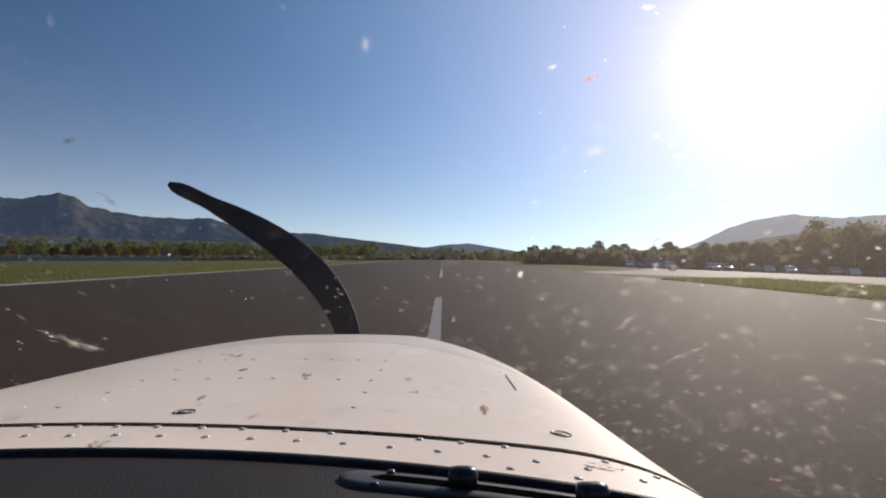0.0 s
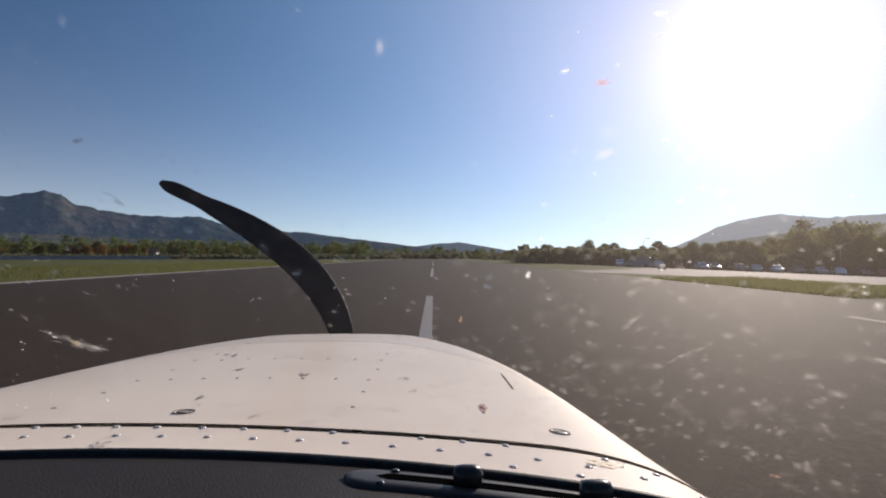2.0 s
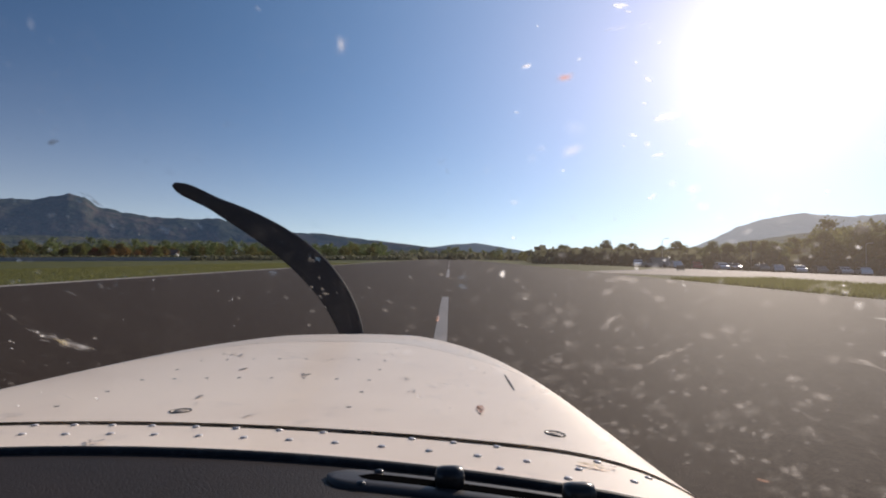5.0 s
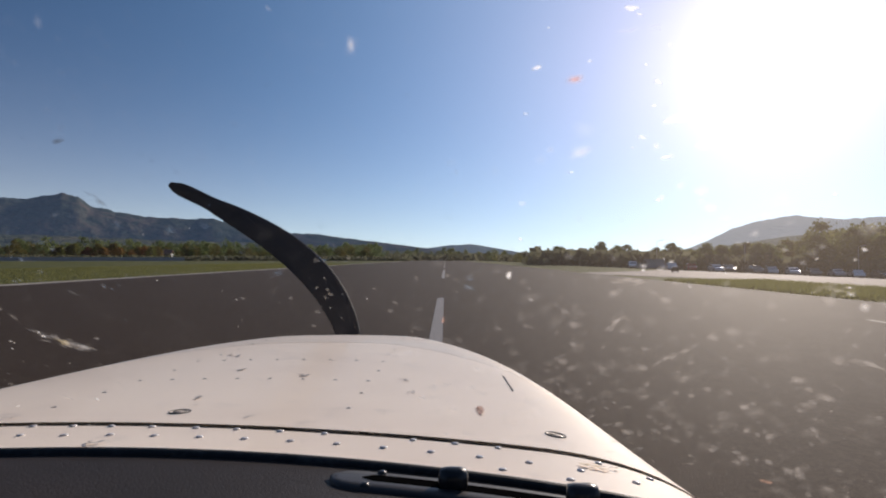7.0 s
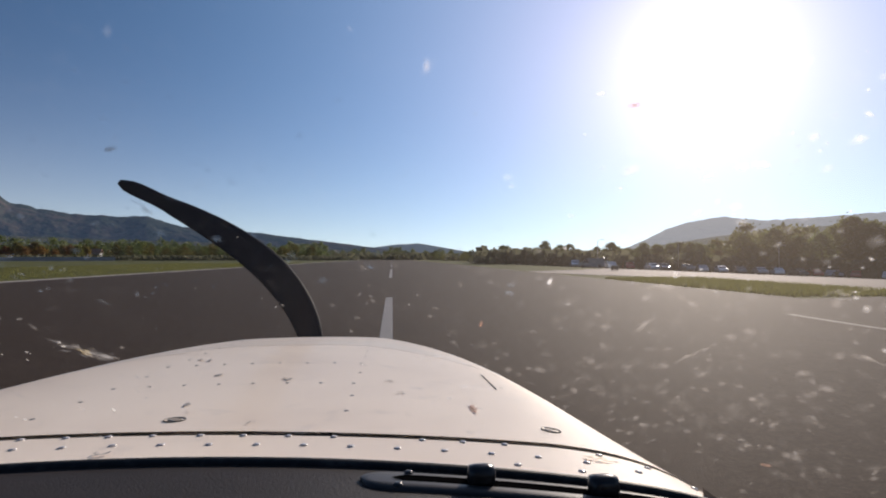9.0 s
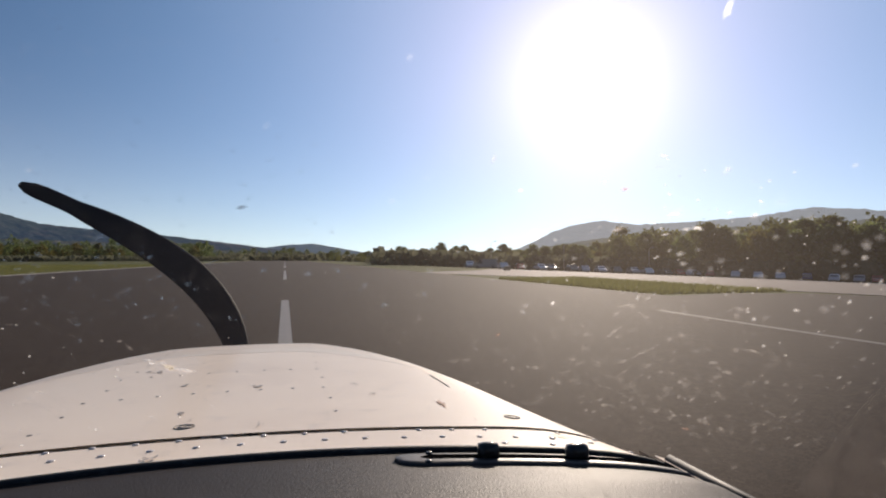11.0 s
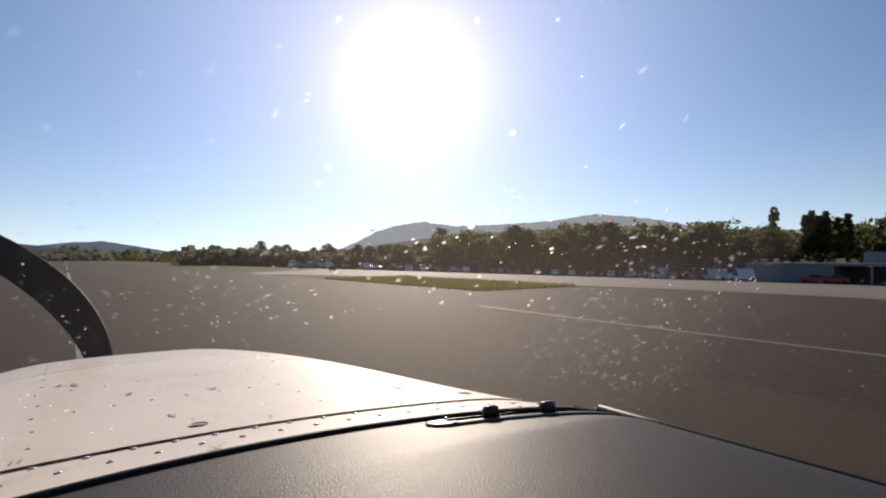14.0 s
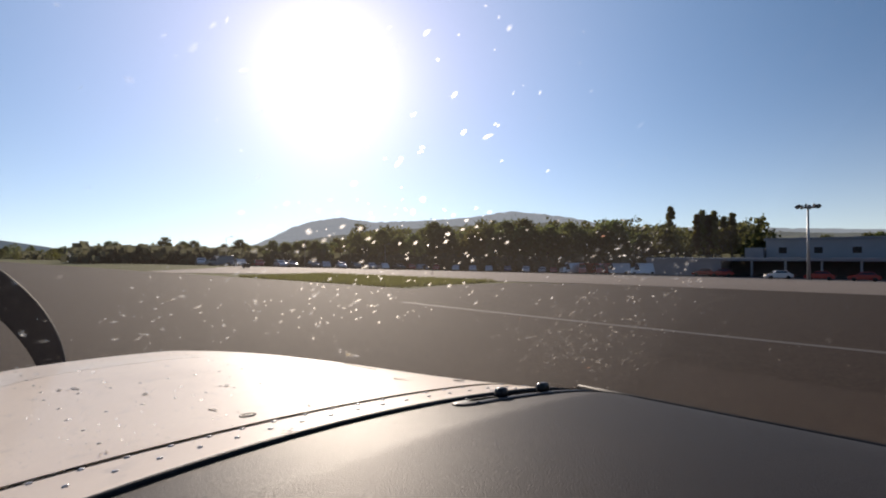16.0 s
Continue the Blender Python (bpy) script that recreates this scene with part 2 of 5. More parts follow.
M["leaf_a"] = varied(mat("green_leaves", (0.165, 0.18, 0.065), 0.7, spots=[(0.3, 0.4, 0.65, (0.05, 0.065, 0.022), 0.8), (3.0, 0.5, 0.7, (0.12, 0.13, 0.04), 0.7)], spec=0.2))
M["leaf_b"] = varied(mat("yellowing_leaves", (0.15, 0.135, 0.036), 0.7, spots=[(0.3, 0.4, 0.65, (0.1, 0.1, 0.03), 0.8), (5.0, 0.5, 0.7, (0.17, 0.13, 0.04), 0.7)], spec=0.2))
M["leaf_c"] = varied(mat("rusty_autumn_leaves", (0.2, 0.09, 0.03), 0.7, spots=[(0.8, 0.4, 0.65, (0.12, 0.07, 0.025), 0.8)], spec=0.2))
M["bark"] = mat("bark", (0.07, 0.055, 0.042), 0.9, spots=[(6.0, 0.4, 0.7, (0.11, 0.09, 0.07), 0.7)], bump=0.6, bump_scale=20)
M["wall"] = mat("pale_plaster", (0.42, 0.42, 0.42), 0.8, spots=[(0.4, 0.4, 0.7, (0.36, 0.36, 0.35), 0.7), (8.0, 0.5, 0.7, (0.45, 0.45, 0.44), 0.5)])
M["cladding"] = mat("grey_metal_cladding", (0.3, 0.31, 0.33), 0.5, 0.3, spots=[(0.5, 0.4, 0.7, (0.24, 0.25, 0.27), 0.7)])
M["roof"] = mat("dark_roofing", (0.09, 0.085, 0.08), 0.8, spots=[(0.8, 0.4, 0.7, (0.13, 0.12, 0.11), 0.7)])
M["tile"] = mat("clay_roof_tiles", (0.3, 0.16, 0.1), 0.8, spots=[(1.2, 0.4, 0.7, (0.22, 0.13, 0.09), 0.7)])
M["glass_dark"] = mat("dark_window_glass", (0.02, 0.024, 0.03), 0.08, spots=[(0.7, 0.4, 0.7, (0.03, 0.035, 0.04), 0.5)])
M["galv"] = mat("galvanised_steel", (0.4, 0.4, 0.41), 0.5, 0.6, spots=[(5.0, 0.4, 0.7, (0.3, 0.3, 0.31), 0.6)])
for key, col in (("car_white", (0.75, 0.75, 0.74)), ("car_red", (0.4, 0.03, 0.025)), ("car_grey", (0.14, 0.145, 0.15)), ("car_silver", (0.5, 0.51, 0.52)), ("car_blue", (0.04, 0.07, 0.18))):
    M[key] = mat(key + "_paint", col, 0.25, 0.2, coat=0.8, spots=[(3.0, 0.5, 0.8, tuple(0.8 * c for c in col), 0.5)])
M["reeds"] = mat("dark_scrub", (0.13, 0.13, 0.08), 0.9, spots=[(0.3, 0.4, 0.65, (0.06, 0.068, 0.05), 0.8), (2.0, 0.5, 0.7, (0.12, 0.1, 0.06), 0.6)], spec=0.1)

for key in ("leaf_a", "leaf_b", "leaf_c", "reeds", "grass", "blade"):
    see_through(M[key], 0.6 if key != "grass" else 0.25)


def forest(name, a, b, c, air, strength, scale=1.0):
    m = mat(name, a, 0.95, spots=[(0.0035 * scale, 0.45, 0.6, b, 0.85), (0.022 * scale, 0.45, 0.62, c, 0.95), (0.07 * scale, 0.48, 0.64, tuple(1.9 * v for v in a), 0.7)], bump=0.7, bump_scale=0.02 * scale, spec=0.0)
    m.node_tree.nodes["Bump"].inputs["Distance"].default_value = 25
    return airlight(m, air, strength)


# haze and glare over the hills are put in as a faint glow of each
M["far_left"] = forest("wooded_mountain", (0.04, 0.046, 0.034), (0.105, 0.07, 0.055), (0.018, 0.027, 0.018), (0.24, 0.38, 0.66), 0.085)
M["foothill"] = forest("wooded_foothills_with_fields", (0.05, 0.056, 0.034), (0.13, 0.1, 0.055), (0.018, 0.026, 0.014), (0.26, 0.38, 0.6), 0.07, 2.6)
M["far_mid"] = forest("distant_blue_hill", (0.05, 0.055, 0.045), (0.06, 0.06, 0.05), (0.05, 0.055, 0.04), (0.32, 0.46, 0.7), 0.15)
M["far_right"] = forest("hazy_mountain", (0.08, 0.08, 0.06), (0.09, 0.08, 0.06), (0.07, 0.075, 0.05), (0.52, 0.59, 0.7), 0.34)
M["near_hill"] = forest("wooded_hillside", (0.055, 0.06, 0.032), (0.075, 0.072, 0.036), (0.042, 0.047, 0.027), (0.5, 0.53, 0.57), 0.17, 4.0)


def windscreen_material():
    """Clear acrylic with a film of dust, and a veil of the low sun's glare put in over it."""
    m = bpy.data.materials.new("dusty_glare_acrylic")
    m.use_nodes = True
    nt = m.node_tree
    nt.nodes.clear()
    out = nt.nodes.new("ShaderNodeOutputMaterial")
    clear = nt.nodes.new("ShaderNodeBsdfTransparent")
    clear.inputs["Color"].default_value = (0.97, 0.97, 0.97, 1)
    dust = nt.nodes.new("ShaderNodeBsdfTranslucent")
    dust.inputs["Color"].default_value = (0.85, 0.8, 0.74, 1)
    t = nt.nodes.new("ShaderNodeTexCoord")
    fac = None
    for scale, lo, hi, low, high in ((3.0, 0.35, 0.7, 0.0, 0.0015), (30.0, 0.5, 0.72, 0.0, 0.004), (110.0, 0.56, 0.72, 0.0, 0.008)):
        n = nt.nodes.new("ShaderNodeTexNoise")
        n.inputs["Scale"].default_value, n.inputs["Detail"].default_value = scale, 4
        nt.links.new(t.outputs["Object"], n.inputs["Vector"])
        r = nt.nodes.new("ShaderNodeMapRange")
        for k, v in (("From Min", lo), ("From Max", hi), ("To Min", low), ("To Max", high)):
            r.inputs[k].default_value = v
        nt.links.new(n.outputs["Fac"], r.inputs["Value"])
        if fac is None:
            fac = r.outputs["Result"]
        else:
            a = nt.nodes.new("ShaderNodeMath")
            a.operation = "ADD"
            nt.links.new(fac, a.inputs[0])
            nt.links.new(r.outputs["Result"], a.inputs[1])
            fac = a.outputs[0]
    x = nt.nodes.new("ShaderNodeMixShader")
    nt.links.new(fac, x.inputs[0])
    nt.links.new(clear.outputs[0], x.inputs[1])
    nt.links.new(dust.outputs[0], x.inputs[2])
    # veil of glare put into the pane, stronger on the sunward side, weaker high up
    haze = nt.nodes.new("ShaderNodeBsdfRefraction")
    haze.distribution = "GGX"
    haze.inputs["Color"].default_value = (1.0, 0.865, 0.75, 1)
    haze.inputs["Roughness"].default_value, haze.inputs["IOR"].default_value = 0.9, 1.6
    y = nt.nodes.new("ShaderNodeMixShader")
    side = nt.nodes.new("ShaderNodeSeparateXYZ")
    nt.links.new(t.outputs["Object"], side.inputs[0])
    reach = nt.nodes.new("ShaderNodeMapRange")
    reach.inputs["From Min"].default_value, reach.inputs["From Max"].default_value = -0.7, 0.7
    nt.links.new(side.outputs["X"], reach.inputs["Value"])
    glare_ramp = nt.nodes.new("ShaderNodeValToRGB")
    stops = glare_ramp.color_ramp.elements
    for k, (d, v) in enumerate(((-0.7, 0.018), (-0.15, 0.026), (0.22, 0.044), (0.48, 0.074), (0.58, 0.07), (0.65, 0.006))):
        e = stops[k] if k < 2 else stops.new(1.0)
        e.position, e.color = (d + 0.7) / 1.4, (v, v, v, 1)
    nt.links.new(reach.outputs["Result"], glare_ramp.inputs["Fac"])
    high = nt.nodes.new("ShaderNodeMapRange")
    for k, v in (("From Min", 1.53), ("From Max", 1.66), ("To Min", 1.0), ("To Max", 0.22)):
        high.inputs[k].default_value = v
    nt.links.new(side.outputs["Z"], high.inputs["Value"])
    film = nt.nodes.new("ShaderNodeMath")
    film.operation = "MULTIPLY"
    nt.links.new(glare_ramp.outputs["Color"], film.inputs[0])
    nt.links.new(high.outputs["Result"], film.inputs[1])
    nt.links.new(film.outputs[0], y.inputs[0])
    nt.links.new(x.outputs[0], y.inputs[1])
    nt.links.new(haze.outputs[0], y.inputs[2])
    nt.links.new(y.outputs[0], out.inputs["Surface"])
    return m


def speck_material(name, color, density, forward=0.0):
    """A dried spot on the acrylic: thick in the middle, thin at its rim (attribute 'film')."""
    m = bpy.data.materials.new(name)
    m.use_nodes = True
    nt = m.node_tree
    nt.nodes.clear()
    out = nt.nodes.new("ShaderNodeOutputMaterial")
    clear = nt.nodes.new("ShaderNodeBsdfTransparent")
    body = nt.nodes.new("ShaderNodeBsdfRefraction" if forward else "ShaderNodeBsdfTranslucent")
    body.inputs["Color"].default_value = (*color, 1)
    if forward:
        body.distribution = "GGX"
        body.inputs["Roughness"].default_value, body.inputs["IOR"].default_value = forward, 1.33 + max(0.0, forward - 0.62)
    at = nt.nodes.new("ShaderNodeAttribute")
    at.attribute_name = "film"
    mul = nt.nodes.new("ShaderNodeMath")
    mul.operation = "MULTIPLY"
    mul.inputs[1].default_value = density
    nt.links.new(at.outputs["Fac"], mul.inputs[0])
    x = nt.nodes.new("ShaderNodeMixShader")
    nt.links.new(mul.outputs[0], x.inputs[0])
    nt.links.new(clear.outputs[0], x.inputs[1])
    nt.links.new(body.outputs[0], x.inputs[2])
    nt.links.new(x.outputs[0], out.inputs["Surface"])
    return m


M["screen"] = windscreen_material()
M["clear"] = bpy.data.materials.new("clear_acrylic")
M["clear"].use_nodes = True
cn = M["clear"].node_tree
cn.nodes.clear()
c_out, c_clear, c_gloss, c_mix, c_fres = (cn.nodes.new("ShaderNode" + k) for k in ("OutputMaterial", "BsdfTransparent", "BsdfGlossy", "MixShader", "Fresnel"))
c_clear.inputs["Color"].default_value = (0.96, 0.96, 0.96, 1)
c_gloss.inputs["Roughness"].default_value = 0.05
c_fres.inputs["IOR"].default_value = 1.25
for a, b in ((c_fres.outputs[0], c_mix.inputs[0]), (c_clear.outputs[0], c_mix.inputs[1]), (c_gloss.outputs[0], c_mix.inputs[2]), (c_mix.outputs[0], c_out.inputs["Surface"])):
    cn.links.new(a, b)
M["speck"] = speck_material("dried_water_spot", (0.92, 0.85, 0.78), 0.15)
M["smear"] = speck_material("dust_smear", (0.9, 0.84, 0.76), 0.05)
M["dark_mark"] = speck_material("fine_dark_mark", (0.06, 0.06, 0.06), 0.35)
M["milk"] = speck_material("milky_dried_drop", (0.95, 0.93, 0.92), 0.13)
M["speck_bright"] = speck_material("thick_dirt_spot", (0.95, 0.93, 0.9), 0.65)
M["drop_bright"] = speck_material("sunlit_round_drop", (1.0, 0.97, 0.93), 0.4)
M["wet_drop"] = speck_material("clear_dried_drop", (1.0, 0.97, 0.93), 0.2, 0.62)
M["wet_streak"] = speck_material("streak_of_dried_spray", (1.0, 0.96, 0.9), 0.26, 0.78)
M["splat_yellow"] = speck_material("insect_smear_yellow", (0.7, 0.58, 0.34), 0.4)
M["splat_orange"] = speck_material("insect_smear_orange", (0.7, 0.4, 0.29), 0.4)


# ---- mesh helpers ----
def mesh_of(name, bm, material, smooth=True):
    me = bpy.data.meshes.new(name)
    bm.normal_update()
    bm.to_mesh(me)
    bm.free()
    if material:
        me.materials.append(material)
    if smooth:
        me.polygons.foreach_set("use_smooth", [True] * len(me.polygons))
    return me


def part(name, bm, material, parent, label="", smooth=True):
    ob = new(name, mesh_of(name, bm, material, smooth))
    ob.parent = parent
    if label:
        tagged(ob, label)
    return ob


def thing(name, label, category, group="", at=(0, 0, 0), kind=""):
    ob = new(name)
    ob.location = at
    return tagged(ob, label, category, group, kind)


def structure(name, bm, material, label, category, smooth=False, kind="structure"):
    return tagged(new(name, mesh_of(name, bm, material, smooth)), label, category, kind=kind)


def box(bm, x0, x1, y0, y1, z0, z1, bevel=0.0):
    vs = [bm.verts.new((x, y, z)) for x in (x0, x1) for y in (y0, y1) for z in (z0, z1)]
    fs = [bm.faces.new([vs[i] for i in q]) for q in ((0, 1, 3, 2), (4, 6, 7, 5), (0, 4, 5, 1), (2, 3, 7, 6), (0, 2, 6, 4), (1, 5, 7, 3))]
    if bevel:
        bmesh.ops.bevel(bm, geom=list({e for f in fs for e in f.edges}), offset=bevel, segments=2, affect="EDGES", profile=0.6)
    return bm


def grid(bm, rows):
    """A sheet through rows of points."""
    vs = [[bm.verts.new(p) for p in r] for r in rows]
    for a, b in zip(vs, vs[1:]):
        for i in range(len(a) - 1):
            bm.faces.new((a[i], a[i + 1], b[i + 1], b[i]))
    return bm


def tube(bm, pts, radius, sides=8, caps=True):
    """A tube along points; radius: one number or one for each point."""
    pts = [Vector(p) for p in pts]
    rad = radius if isinstance(radius, (list, tuple)) else [radius] * len(pts)
    rings = []
    for i, p in enumerate(pts):
        d = (pts[min(i + 1, len(pts) - 1)] - pts[max(i - 1, 0)]).normalized()
        s = d.cross(Vector((0, 0, 1)) if abs(d.z) < 0.95 else Vector((1, 0, 0))).normalized()
        u = s.cross(d)
        rings.append([bm.verts.new(p + rad[i] * (math.cos(a) * s + math.sin(a) * u)) for a in (2 * math.pi * k / sides for k in range(sides))])
    for a, b in zip(rings, rings[1:]):
        for k in range(sides):
            bm.faces.new((a[k], a[(k + 1) % sides], b[(k + 1) % sides], b[k]))
    if caps:
        bm.faces.new(rings[0][::-1])
        bm.faces.new(rings[-1])
    return bm


def lathe(bm, profile, m=Matrix.Identity(4), sides=16):
    """A turned body round the z axis of m; profile: rows of (radius, height)."""
    rings = [[bm.verts.new(m @ Vector((r * math.cos(2 * math.pi * k / sides), r * math.sin(2 * math.pi * k / sides), z))) for k in range(sides)] for r, z in profile]
    for a, b in zip(rings, rings[1:]):
        for k in range(sides):
            bm.faces.new((a[k], a[(k + 1) % sides], b[(k + 1) % sides], b[k]))
    bm.faces.new(rings[0][::-1])
    bm.faces.new(rings[-1])
    return bm


# ---- ground, runway and taxiway ----
def ground_z(x):
    """The apron side of the airfield falls away gently beyond the runway's shoulder."""
    return -0.038 * min(max(x - 27.0, 0.0), 78.0)


def ground_sheet():
    bm = bmesh.new()
    xs = [-4800, -2000, -800, -300, -120, -60, -27, 0, 27, 60, 105, 140, 300, 800, 2000, 4800]
    return grid(bm, [[(x, y, ground_z(x)) for x in xs] for y in (-4800, -1500, -400, -100, 0, 50, 100, 200, 400, 900, 2000, 4800)])


structure("ground", ground_sheet(), M["grass"], "mown yellow-green grass field beside the runway", "ground")


def slab(outline, z0, z1):
    """A paved area with a kerbless edge, following the fall of the ground."""
    bm = bmesh.new()
    top_ = [bm.verts.new((x, y, z1)) for x, y in outline]
    low = [bm.verts.new((x, y, z0)) for x, y in outline]
    bm.faces.new(top_)
    for i in range(len(outline)):
        j = (i + 1) % len(outline)
        bm.faces.new((top_[i], low[i], low[j], top_[j]))
    for x in (27.0, 105.0):
        bmesh.ops.bisect_plane(bm, geom=bm.verts[:] + bm.edges[:] + bm.faces[:], plane_co=(x, 0, 0), plane_no=(1, 0, 0))
    for v in bm.verts:
        v.co.z += ground_z(v.co.x)
    bmesh.ops.recalc_face_normals(bm, faces=bm.faces[:])
    return bm


LEFT, RIGHT = -24.6, 15.0
RUNWAY_END = 1150.0
structure("runway", slab([(LEFT, -300), (RIGHT, -300), (24, -290), (24, 13), (22, 17.5), (18.5, 18.6), (RIGHT, 18), (RIGHT, 58), (15.3, RUNWAY_END), (LEFT, RUNWAY_END)], -0.3, 0.02), M["asphalt"], "wide dark grey-brown asphalt runway, worn and dusty", "runway")
structure("pavement", slab([(RIGHT, 50), (16.4, 48), (21.5, 38), (22.5, 33), (22.5, 20), (24, 13), (24, -290), (66, -290), (66, 16), (64, 60), (50, 82), (36, 84), (24, 65), (RIGHT, 58)], -0.3, 0.024), M["concrete"], "pale sunlit concrete taxiway joining the runway", "taxiway")
structure("pavement_apron", slab([(66, -160), (150, -160), (150, 70), (92, 100), (44, 116), (36, 84), (50, 82), (64, 60), (66, 16)], -0.3, 0.02), M["apron"], "grey-pink paved apron in front of the terminal", "apron")
structure("road", slab([(-900, 262), (-26, 262), (-26, 268), (-900, 268)], -0.3, 0.03), M["concrete"], "pale perimeter road across the grass", "road")

# made-up low wall in place of a blue-grey band of unknown nature
bm = bmesh.new()
box(bm, -82, 82, 0, 0.3, -0.3, 2.0, 0.02)
bmesh.ops.transform(bm, matrix=pose(-222, 264, 0, 0, 0, 29.7), verts=bm.verts[:])
structure("wall_perimeter", bm, M["cladding"], "long low blue-grey strip added beyond the grass", "wall")


def edge_line(x0, x1, y0, y1):
    bm = bmesh.new()
    steps = max(2, int((y1 - y0) / 12))
    return grid(bm, [[(x0, y0 + (y1 - y0) * k / steps, 0.026), (x1, y0 + (y1 - y0) * k / steps, 0.026)] for k in range(steps + 1)])


structure("trim_edge_line", edge_line(LEFT + 0.1, LEFT + 1.3, -300, RUNWAY_END - 5), M["edge"], "worn pale edge line along the runway", "runway marking")
for k in range(-2, 14):
    y0 = 40 + 50 * k
    bm = bmesh.new()
    box(bm, -0.29, -0.04, y0, y0 + 30, 0.012, 0.026)
    tagged(new("centreline_dash", mesh_of("centreline_dash", bm, M["line"], False)), "worn white centreline dash painted on the asphalt", "runway marking", "runway centreline")

bm = bmesh.new()
grid(bm, [[(9.75 + 0.003 * y * y, y, 0.0255), (9.97 + 0.003 * y * y, y, 0.0255)] for y in range(-60, 14)])
structure("trim_turn_line", bm, M["faded_line"], "worn white taxi line leading off towards the apron", "runway marking")


# ---- hills ----
def ridge(name, dist, knots, material, label, depth=0.45, rough=0.11, seed=0.0, step=0.2, folds=6.0):
    """A range of hills round the eye: knots of (bearing in degrees, height as a slope), folded by spurs and gullies."""
    az = np.arange(knots[0][0], knots[-1][0] + 0.01, step)
    crest = np.interp(az, [k[0] for k in knots], [k[1] for k in knots])
    rows = []
    for j in range(31):
        v = j / 30
        r = dist * (1 - depth * (0.85 - v)) if v <= 0.85 else dist * (1 + 0.3 * (v - 0.85))
        prof = math.sin(min(v / 0.85, 1) * math.pi / 2) ** 1.0 if v <= 0.85 else 1 - (v - 0.85) * 3.5
        row = []
        for a, c in zip(az, crest):
            q = radians(a)
            k = folds / dist
            n = 1 - 2 * abs(noise.fractal(Vector((r * math.sin(q) * k + seed, r * math.cos(q) * k, seed)), 1.2, 2.0, 4))
            n2 = noise.fractal(Vector((a * 1.2 + seed, 7.3, seed)), 0.7, 2.2, 5)
            h = c * dist * (prof * (1 + rough * 0.3 * n2 * prof ** 8) + rough * 2.2 * n * prof * (1 - prof))
            row.append((r * math.sin(q), r * math.cos(q), max(h, 0) - (2 if j == 0 else 0) + EYE * prof))
        rows.append(row)
    bm = bmesh.new()
    grid(bm, rows)
    bmesh.ops.recalc_face_normals(bm, faces=bm.faces[:])
    return structure(name, bm, material, label, "hills", True)


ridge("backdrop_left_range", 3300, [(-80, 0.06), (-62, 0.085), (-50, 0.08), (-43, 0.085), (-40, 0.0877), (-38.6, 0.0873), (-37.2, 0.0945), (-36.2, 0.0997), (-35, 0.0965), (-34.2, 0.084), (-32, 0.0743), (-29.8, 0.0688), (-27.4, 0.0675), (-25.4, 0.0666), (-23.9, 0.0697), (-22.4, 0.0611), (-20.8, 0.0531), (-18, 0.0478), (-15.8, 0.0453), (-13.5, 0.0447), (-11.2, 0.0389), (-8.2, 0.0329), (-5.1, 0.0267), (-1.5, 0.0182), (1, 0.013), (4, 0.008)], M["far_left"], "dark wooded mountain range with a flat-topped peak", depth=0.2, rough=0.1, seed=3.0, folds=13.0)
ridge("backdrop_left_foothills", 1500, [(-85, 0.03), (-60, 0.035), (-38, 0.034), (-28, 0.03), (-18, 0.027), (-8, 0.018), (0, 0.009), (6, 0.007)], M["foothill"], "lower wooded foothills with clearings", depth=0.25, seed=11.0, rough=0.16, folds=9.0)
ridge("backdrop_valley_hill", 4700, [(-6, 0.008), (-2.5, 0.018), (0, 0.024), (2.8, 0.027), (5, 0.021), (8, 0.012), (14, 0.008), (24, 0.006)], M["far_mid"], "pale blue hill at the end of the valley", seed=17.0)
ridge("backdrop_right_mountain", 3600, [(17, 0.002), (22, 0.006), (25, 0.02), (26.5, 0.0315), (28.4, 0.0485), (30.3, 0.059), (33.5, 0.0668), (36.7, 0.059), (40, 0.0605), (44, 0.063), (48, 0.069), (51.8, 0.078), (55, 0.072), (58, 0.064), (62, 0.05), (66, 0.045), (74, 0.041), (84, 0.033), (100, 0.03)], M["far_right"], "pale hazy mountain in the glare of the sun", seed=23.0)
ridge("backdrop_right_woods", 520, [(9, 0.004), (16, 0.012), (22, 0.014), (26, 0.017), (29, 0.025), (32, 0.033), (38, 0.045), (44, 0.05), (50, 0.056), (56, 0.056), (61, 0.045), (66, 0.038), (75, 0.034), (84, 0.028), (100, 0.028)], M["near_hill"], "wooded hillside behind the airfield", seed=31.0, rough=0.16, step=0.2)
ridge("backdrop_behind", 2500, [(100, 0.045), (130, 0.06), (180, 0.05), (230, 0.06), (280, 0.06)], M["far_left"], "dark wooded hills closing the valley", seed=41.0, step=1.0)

# ---- the light aircraft: cowling, propeller, windscreen and glareshield ----
AXIS = -0.2944                      # the aircraft's middle line, beside the eye
CROWN_Z = np.polyfit([0.35, 0.8, 1.2, 1.5, 1.7], [-0.1525, -0.1887, -0.2124, -0.2194, -0.2437], 3)
HALF_W = np.polyfit([0.35, 0.8, 1.2, 1.5, 1.7], [0.6333, 0.6119, 0.5093, 0.4081, 0.2315], 3)
NOSE = 1.6126


def half_width(y):
    n = min(max((y - NOSE) / 0.25, 0), 1)
    return float(np.polyval(HALF_W, y)) * math.sqrt(max(1 - 0.5 * n * n, 0.01))


